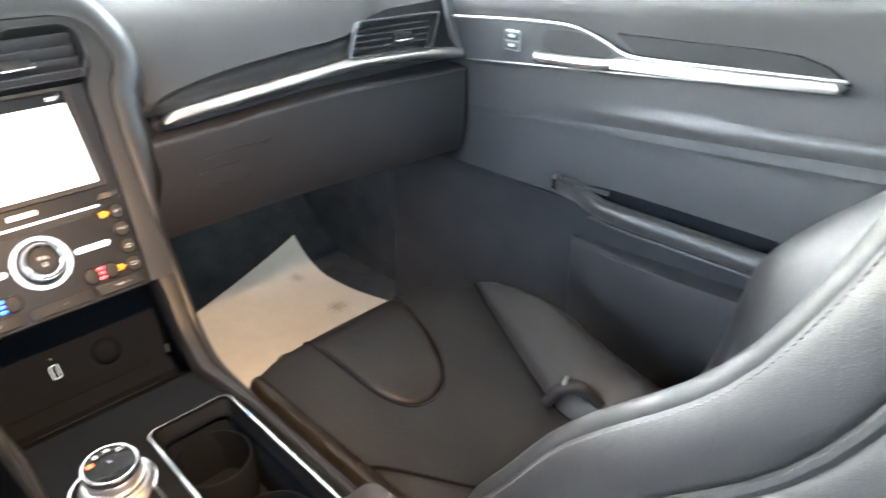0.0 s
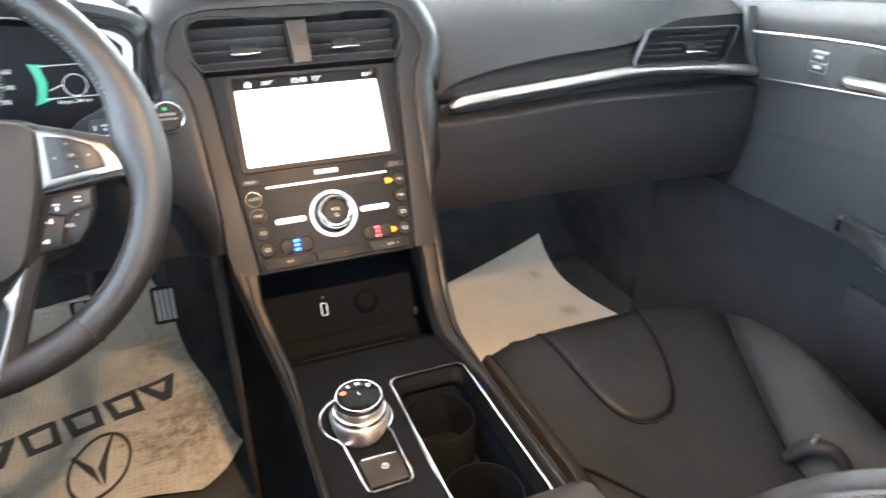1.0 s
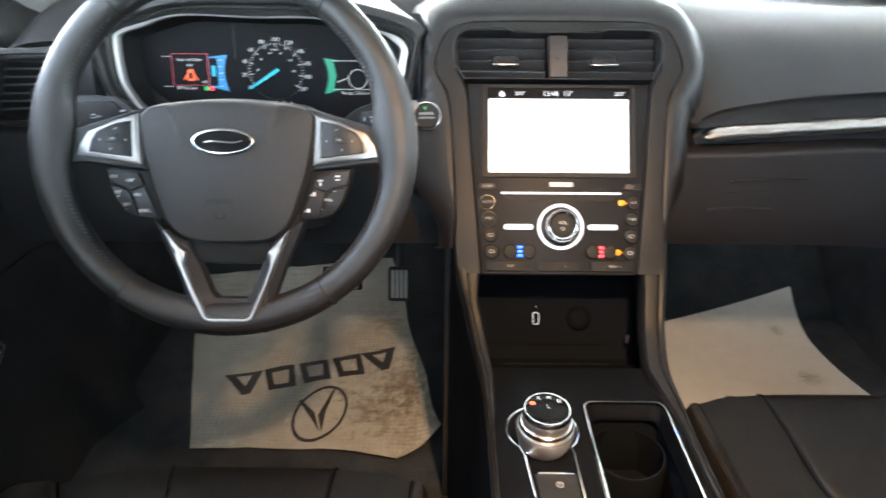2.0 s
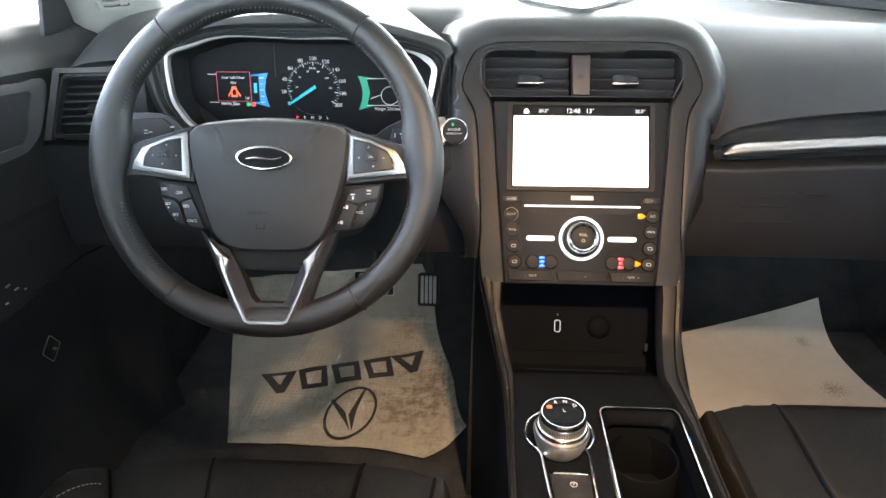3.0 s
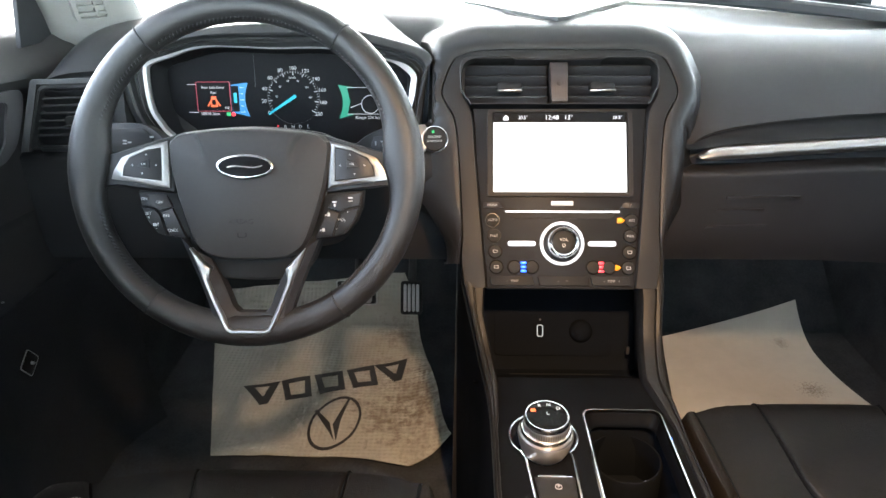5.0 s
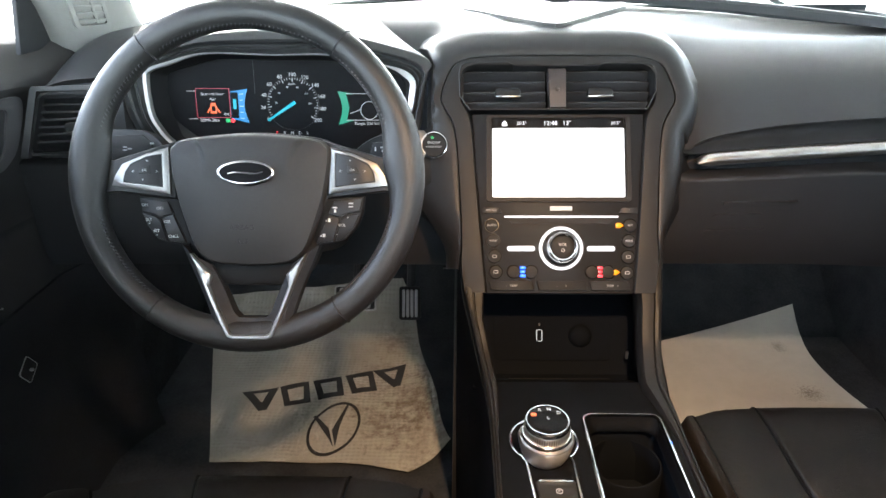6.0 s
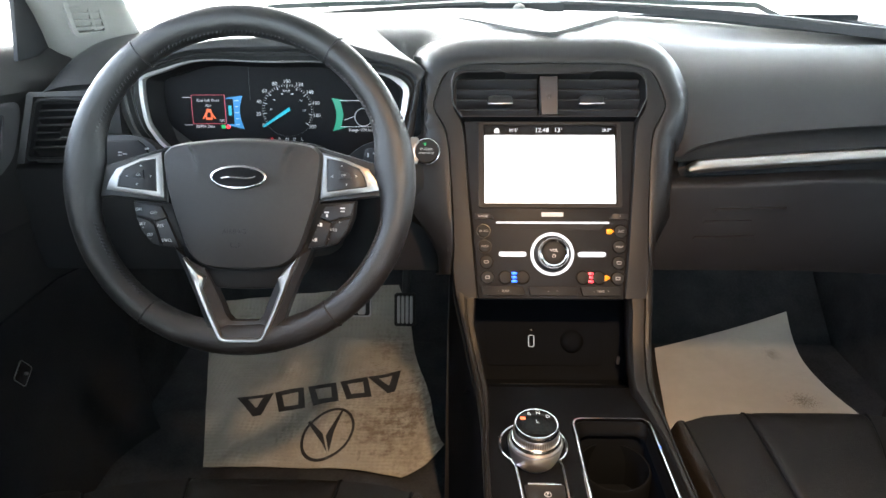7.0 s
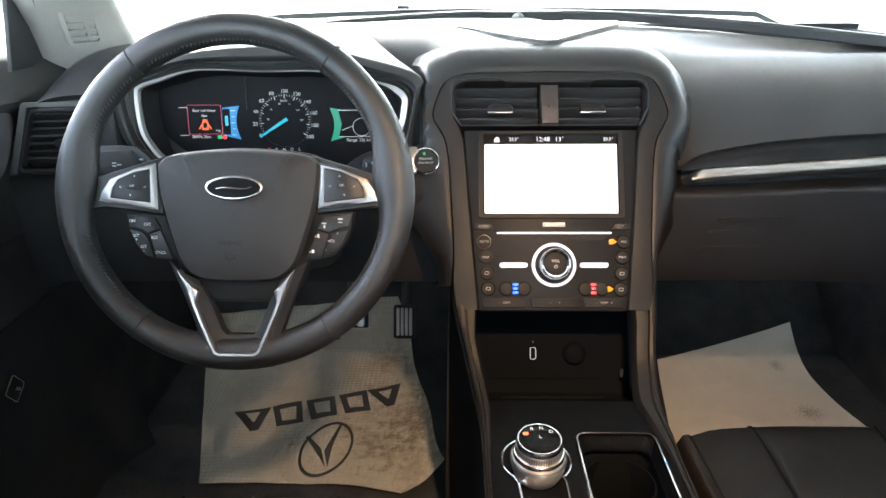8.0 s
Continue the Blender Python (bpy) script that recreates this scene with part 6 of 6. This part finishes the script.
def driver_mat(a, b, up=0.0):
    """a metres across, b metres along."""
    p = MAT0 + E1 * a + E2 * b
    crease = 0.004 * noise.noise(Vector((a * 9, b * 9, 0.3))) + 0.0025 * noise.noise(Vector((a * 26, b * 24, 1.7)))
    curl = 0.035 * smoothstep(0.33, 0.46, a) ** 2 * smoothstep(0.20, 0.02, b)
    return Vector((p.x, p.y, toe(p.y) + 0.009 + crease + curl + up))


FAR_L, FAR_R = 0.512, 0.412


def driver_point(u, v):
    b = lerp(table([(0.0, -0.014), (0.22, -0.039), (0.52, -0.079), (0.65, -0.106), (0.78, -0.138), (0.9, -0.122), (1.0, -0.10)], u), FAR_L + (FAR_R - FAR_L) * u, v)
    right = 0.452 - 0.03 * smoothstep(0.22, 0.05, b) + 0.008 * math.sin(b * 23)
    return driver_mat(lerp(0.0, right, u), b)


mat_l = thing("driver_paper_mat", (-0.40, 0.40, 0.10), "soiled beige paper floor mat with black printed bars", "floor mat", "paper floor mats")
part("paper", mat_sheet(driver_point, 46, 60), PAPER, mat_l, "creased soiled paper")


def printed(outline, name, hole=None):
    """A flat printed shape laid on the driver's mat; outline in metres on the mat."""
    if hole:
        rows = [[driver_mat(*p, 0.0012) for p in o] for o in (outline, [((a[0] + c[0]) / 2, (a[1] + c[1]) / 2) for a, c in zip(outline, hole)], hole)]
        return part(name, shell([r + [r[0]] for r in rows], (0, 0, -0.0006)), INK, mat_l, "black printed shape")
    k = len(outline)
    mid = (sum(p[0] for p in outline) / k, sum(p[1] for p in outline) / k)
    rows = [[driver_mat(lerp(mid[0], p[0], f), lerp(mid[1], p[1], f), 0.0012) for p in outline + outline[:1]] for f in (1.0, 0.6, 0.05)]
    return part(name, shell(rows, (0, 0, -0.0006)), INK, mat_l, "black printed bar")


def fine(points, n=4):
    out = []
    for i, p in enumerate(points):
        q = points[(i + 1) % len(points)]
        out += [(lerp(p[0], q[0], t / n), lerp(p[1], q[1], t / n)) for t in range(n)]
    return out


for i in range(5):
    a0 = 0.064 + 0.0668 * i
    w, b0, b1 = 0.064, 0.104, 0.172
    if i in (0, 4):
        o = [(a0 - 0.004, b1), (a0 + w + 0.004, b1), (a0 + w * 0.62, b0), (a0 + w * 0.38, b0)]
        inn = [(a0 + 0.017, b1 - 0.010), (a0 + w - 0.017, b1 - 0.010), (a0 + w * 0.53, b0 + 0.026), (a0 + w * 0.47, b0 + 0.026)]
    else:
        o = [(a0 + 0.004, b1), (a0 + w - 0.002, b1), (a0 + w - 0.006, b0), (a0 + 0.007, b0)]
        inn = [(a0 + 0.017, b1 - 0.014), (a0 + w - 0.014, b1 - 0.014), (a0 + w - 0.018, b0 + 0.014), (a0 + 0.019, b0 + 0.014)]
    printed(fine(o), "printed_bar", fine(inn))


def on_oval(t, r):
    """A leaning oval on the mat."""
    x, y = 0.058 * r * math.cos(t), 0.075 * r * math.sin(t)
    return (0.222 + x * 0.75 + y * 0.42, 0.012 - x * 0.30 + y * 0.90)


ts = np.linspace(0, 2 * math.pi, 36, endpoint=False)
printed([on_oval(t, 1.0) for t in ts], "printed_oval", [on_oval(t, 0.90) for t in ts])
printed(fine([(0.189, 0.055), (0.194, 0.059), (0.2125, 0.012), (0.2130, -0.040), (0.2075, -0.012)]), "printed_wedge")
printed(fine([(0.262, 0.072), (0.2290, 0.004), (0.2165, -0.040), (0.2170, 0.004), (0.2560, 0.069)]), "printed_wedge")
tri = [(0.150 + 0.011 * k, 0.452 + 0.008 * (k == 1)) for k in range(3)]
for a, b in tri:
    printed(fine([(a - 0.005, b - 0.005), (a + 0.005, b - 0.005), (a, b + 0.005)]), "printed_mark", fine([(a - 0.0035, b - 0.004), (a + 0.0035, b - 0.004), (a, b + 0.0035)]))

mat_r = thing("passenger_paper_mat", (0.45, 0.50, 0.10), "clean beige paper floor mat bent up the toe board", "floor mat", "paper floor mats")


def passenger_point(u, v):
    left = Vector((lerp(0.262, 0.322, v), lerp(0.26, 0.615, v)))
    right = Vector((lerp(0.70, 0.648, v), lerp(0.28, 0.710, v)))
    p = left.lerp(right, u)
    p.x -= 0.034 * math.sin(math.pi * v) * u ** 2
    z = max(toe(p.y), 0.10 + 2.0 * max(0.0, p.y - 0.55) ** 2) + 0.008 + 0.003 * noise.noise(Vector((p.x * 7, p.y * 7, 4.1)))
    return (p.x, p.y, z)


part("paper", mat_sheet(passenger_point, 30, 40), CLEAN_PAPER, mat_r, "plain beige paper")


def pedal(at, w, h, ribs, name, label):
    own = thing(name, at, label, "pedal", "foot pedals")
    m = basis(at, (1, 0, 0), (0, 0.42, 0.91))
    part("pad", block(m, (w, h, 0.012), 0.004), RUBBER, own, "black rubber pad")
    part("pad_rim", frame_ring(rounded(w + 0.004, h + 0.004, 0.006, 4), rounded(w - 0.002, h - 0.002, 0.004, 4), m, -0.004, 0.0075, 0.001), STEEL if w > h else RUBBER, own, "metal rim of the pad")
    for i in range(ribs):
        x = w * ((i + 0.5) / ribs - 0.5) * 0.86
        part("rib", block(shifted(m, x, 0, 0.008), (w / ribs * 0.60, h * 0.88, 0.010), 0.0035), STEEL, own, "bright metal rib")
    part("lever", tube([Vector(at) + Vector((0, 0.01, 0)), Vector(at) + Vector((0, 0.10, 0.10)), Vector(at) + Vector((0, 0.22, 0.32))], 0.009, 8), PLASTIC, own, "black lever")


pedal((-0.236, 0.595, 0.222), 0.042, 0.068, 4, "accelerator_pedal", "black accelerator pedal with metal ribs")
pedal((-0.352, 0.585, 0.240), 0.085, 0.050, 3, "brake_pedal", "wide black brake pedal with metal ribs")


# ---- windscreen pillars ----
def a_pillar(sx):
    rows = []
    spine = curve_through([Vector(q) for q in ((0.672, 0.385, 0.790), (0.668, 0.335, 0.880), (0.645, 0.20, 1.02), (0.605, 0.02, 1.175))], 4)
    for n, c in enumerate(spine):
        w = lerp(0.085, 0.050, n / (len(spine) - 1))
        row = []
        for t in np.linspace(-1, 1, 13):
            out = 0.022 * (1 - t * t) - 0.03 * smoothstep(0.75, 1, abs(t))
            row.append((sx * (c.x - 0.57 * w * t - 0.82 * out), c.y + 0.82 * w * t - 0.57 * out, c.z))
        rows.append(row)
    return shell(rows, (sx * 0.03, 0.02, 0.0))


for side, sx in (("west", -1), ("east", 1)):
    tagged(part("windscreen_pillar_" + side, a_pillar(sx), PILLAR), "pale grey trimmed windscreen pillar beside the dashboard", "pillar", kind="structure")
dem = thing("demister_grille", (-0.69, 0.32, 0.82), "small pale grille at the pillar foot", "air vent")
m_dm = basis((-0.666, 0.330, 0.851), (0.60, 0.80, 0), (0.02, -0.30, 0.95))
part("grille_frame", frame_ring(rounded(0.052, 0.058, 0.008, 3), rounded(0.040, 0.044, 0.004, 3), m_dm, -0.010, 0.0055, 0.001), PILLAR, dem)
part("backing", prism(rounded(0.044, 0.048, 0.003, 3), m_dm, -0.014, -0.004), SHADE_TRIM, dem)
for i in range(4):
    part("slat", block(shifted(m_dm, 0, -0.0155 + 0.0103 * i, 0.003), (0.040, 0.0045, 0.006), 0.001), PILLAR, dem)
part("divider", block(shifted(m_dm, 0.006, 0, 0.003), (0.004, 0.042, 0.006), 0.001), PILLAR, dem)
frame_line = curve_through([Vector(q) for q in ((-0.742, 0.350, 0.79), (-0.738, 0.328, 0.88), (-0.70, 0.19, 1.03), (-0.655, -0.01, 1.17))], 5)
part("window_frame", tube(frame_line, 0.020, 10, flat=1.4), RUBBER, d_l, "black window frame")
sail = [(0.245, 0.80), (0.35, 0.80), (0.335, 0.89), (0.305, 0.935), (0.282, 0.925), (0.266, 0.875)]
part("sail_panel", prism(sail, shifted(M_DOOR_L, 0, 0, -0.012), 0.0, 0.006, 0.002), PLASTIC, d_l, "dark sail panel at the window corner")
lampf = thing("dome_lamp", (0.01, -0.53, 1.20), "small warm dome lamp on the headliner", "ceiling lamp")
part("housing", frame_ring(rounded(0.20, 0.20, 0.02, 4), rounded(0.15, 0.15, 0.01, 4), basis((0.01, -0.53, 1.203), (1, 0, 0), (0, -1, 0)), -0.03, 0.006, 0.002), PILLAR, lampf)
cable = thing("seat_cable", (0.25, 0.075, 0.33), "thin black cable looping from the passenger seat front", "cable")
part("cord", tube(curve_through([Vector(q) for q in ((0.218, 0.064, 0.296), (0.224, 0.074, 0.326), (0.234, 0.082, 0.337), (0.246, 0.083, 0.339), (0.258, 0.080, 0.336), (0.266, 0.066, 0.330))], 6), 0.0014, 8), RUBBER, cable)
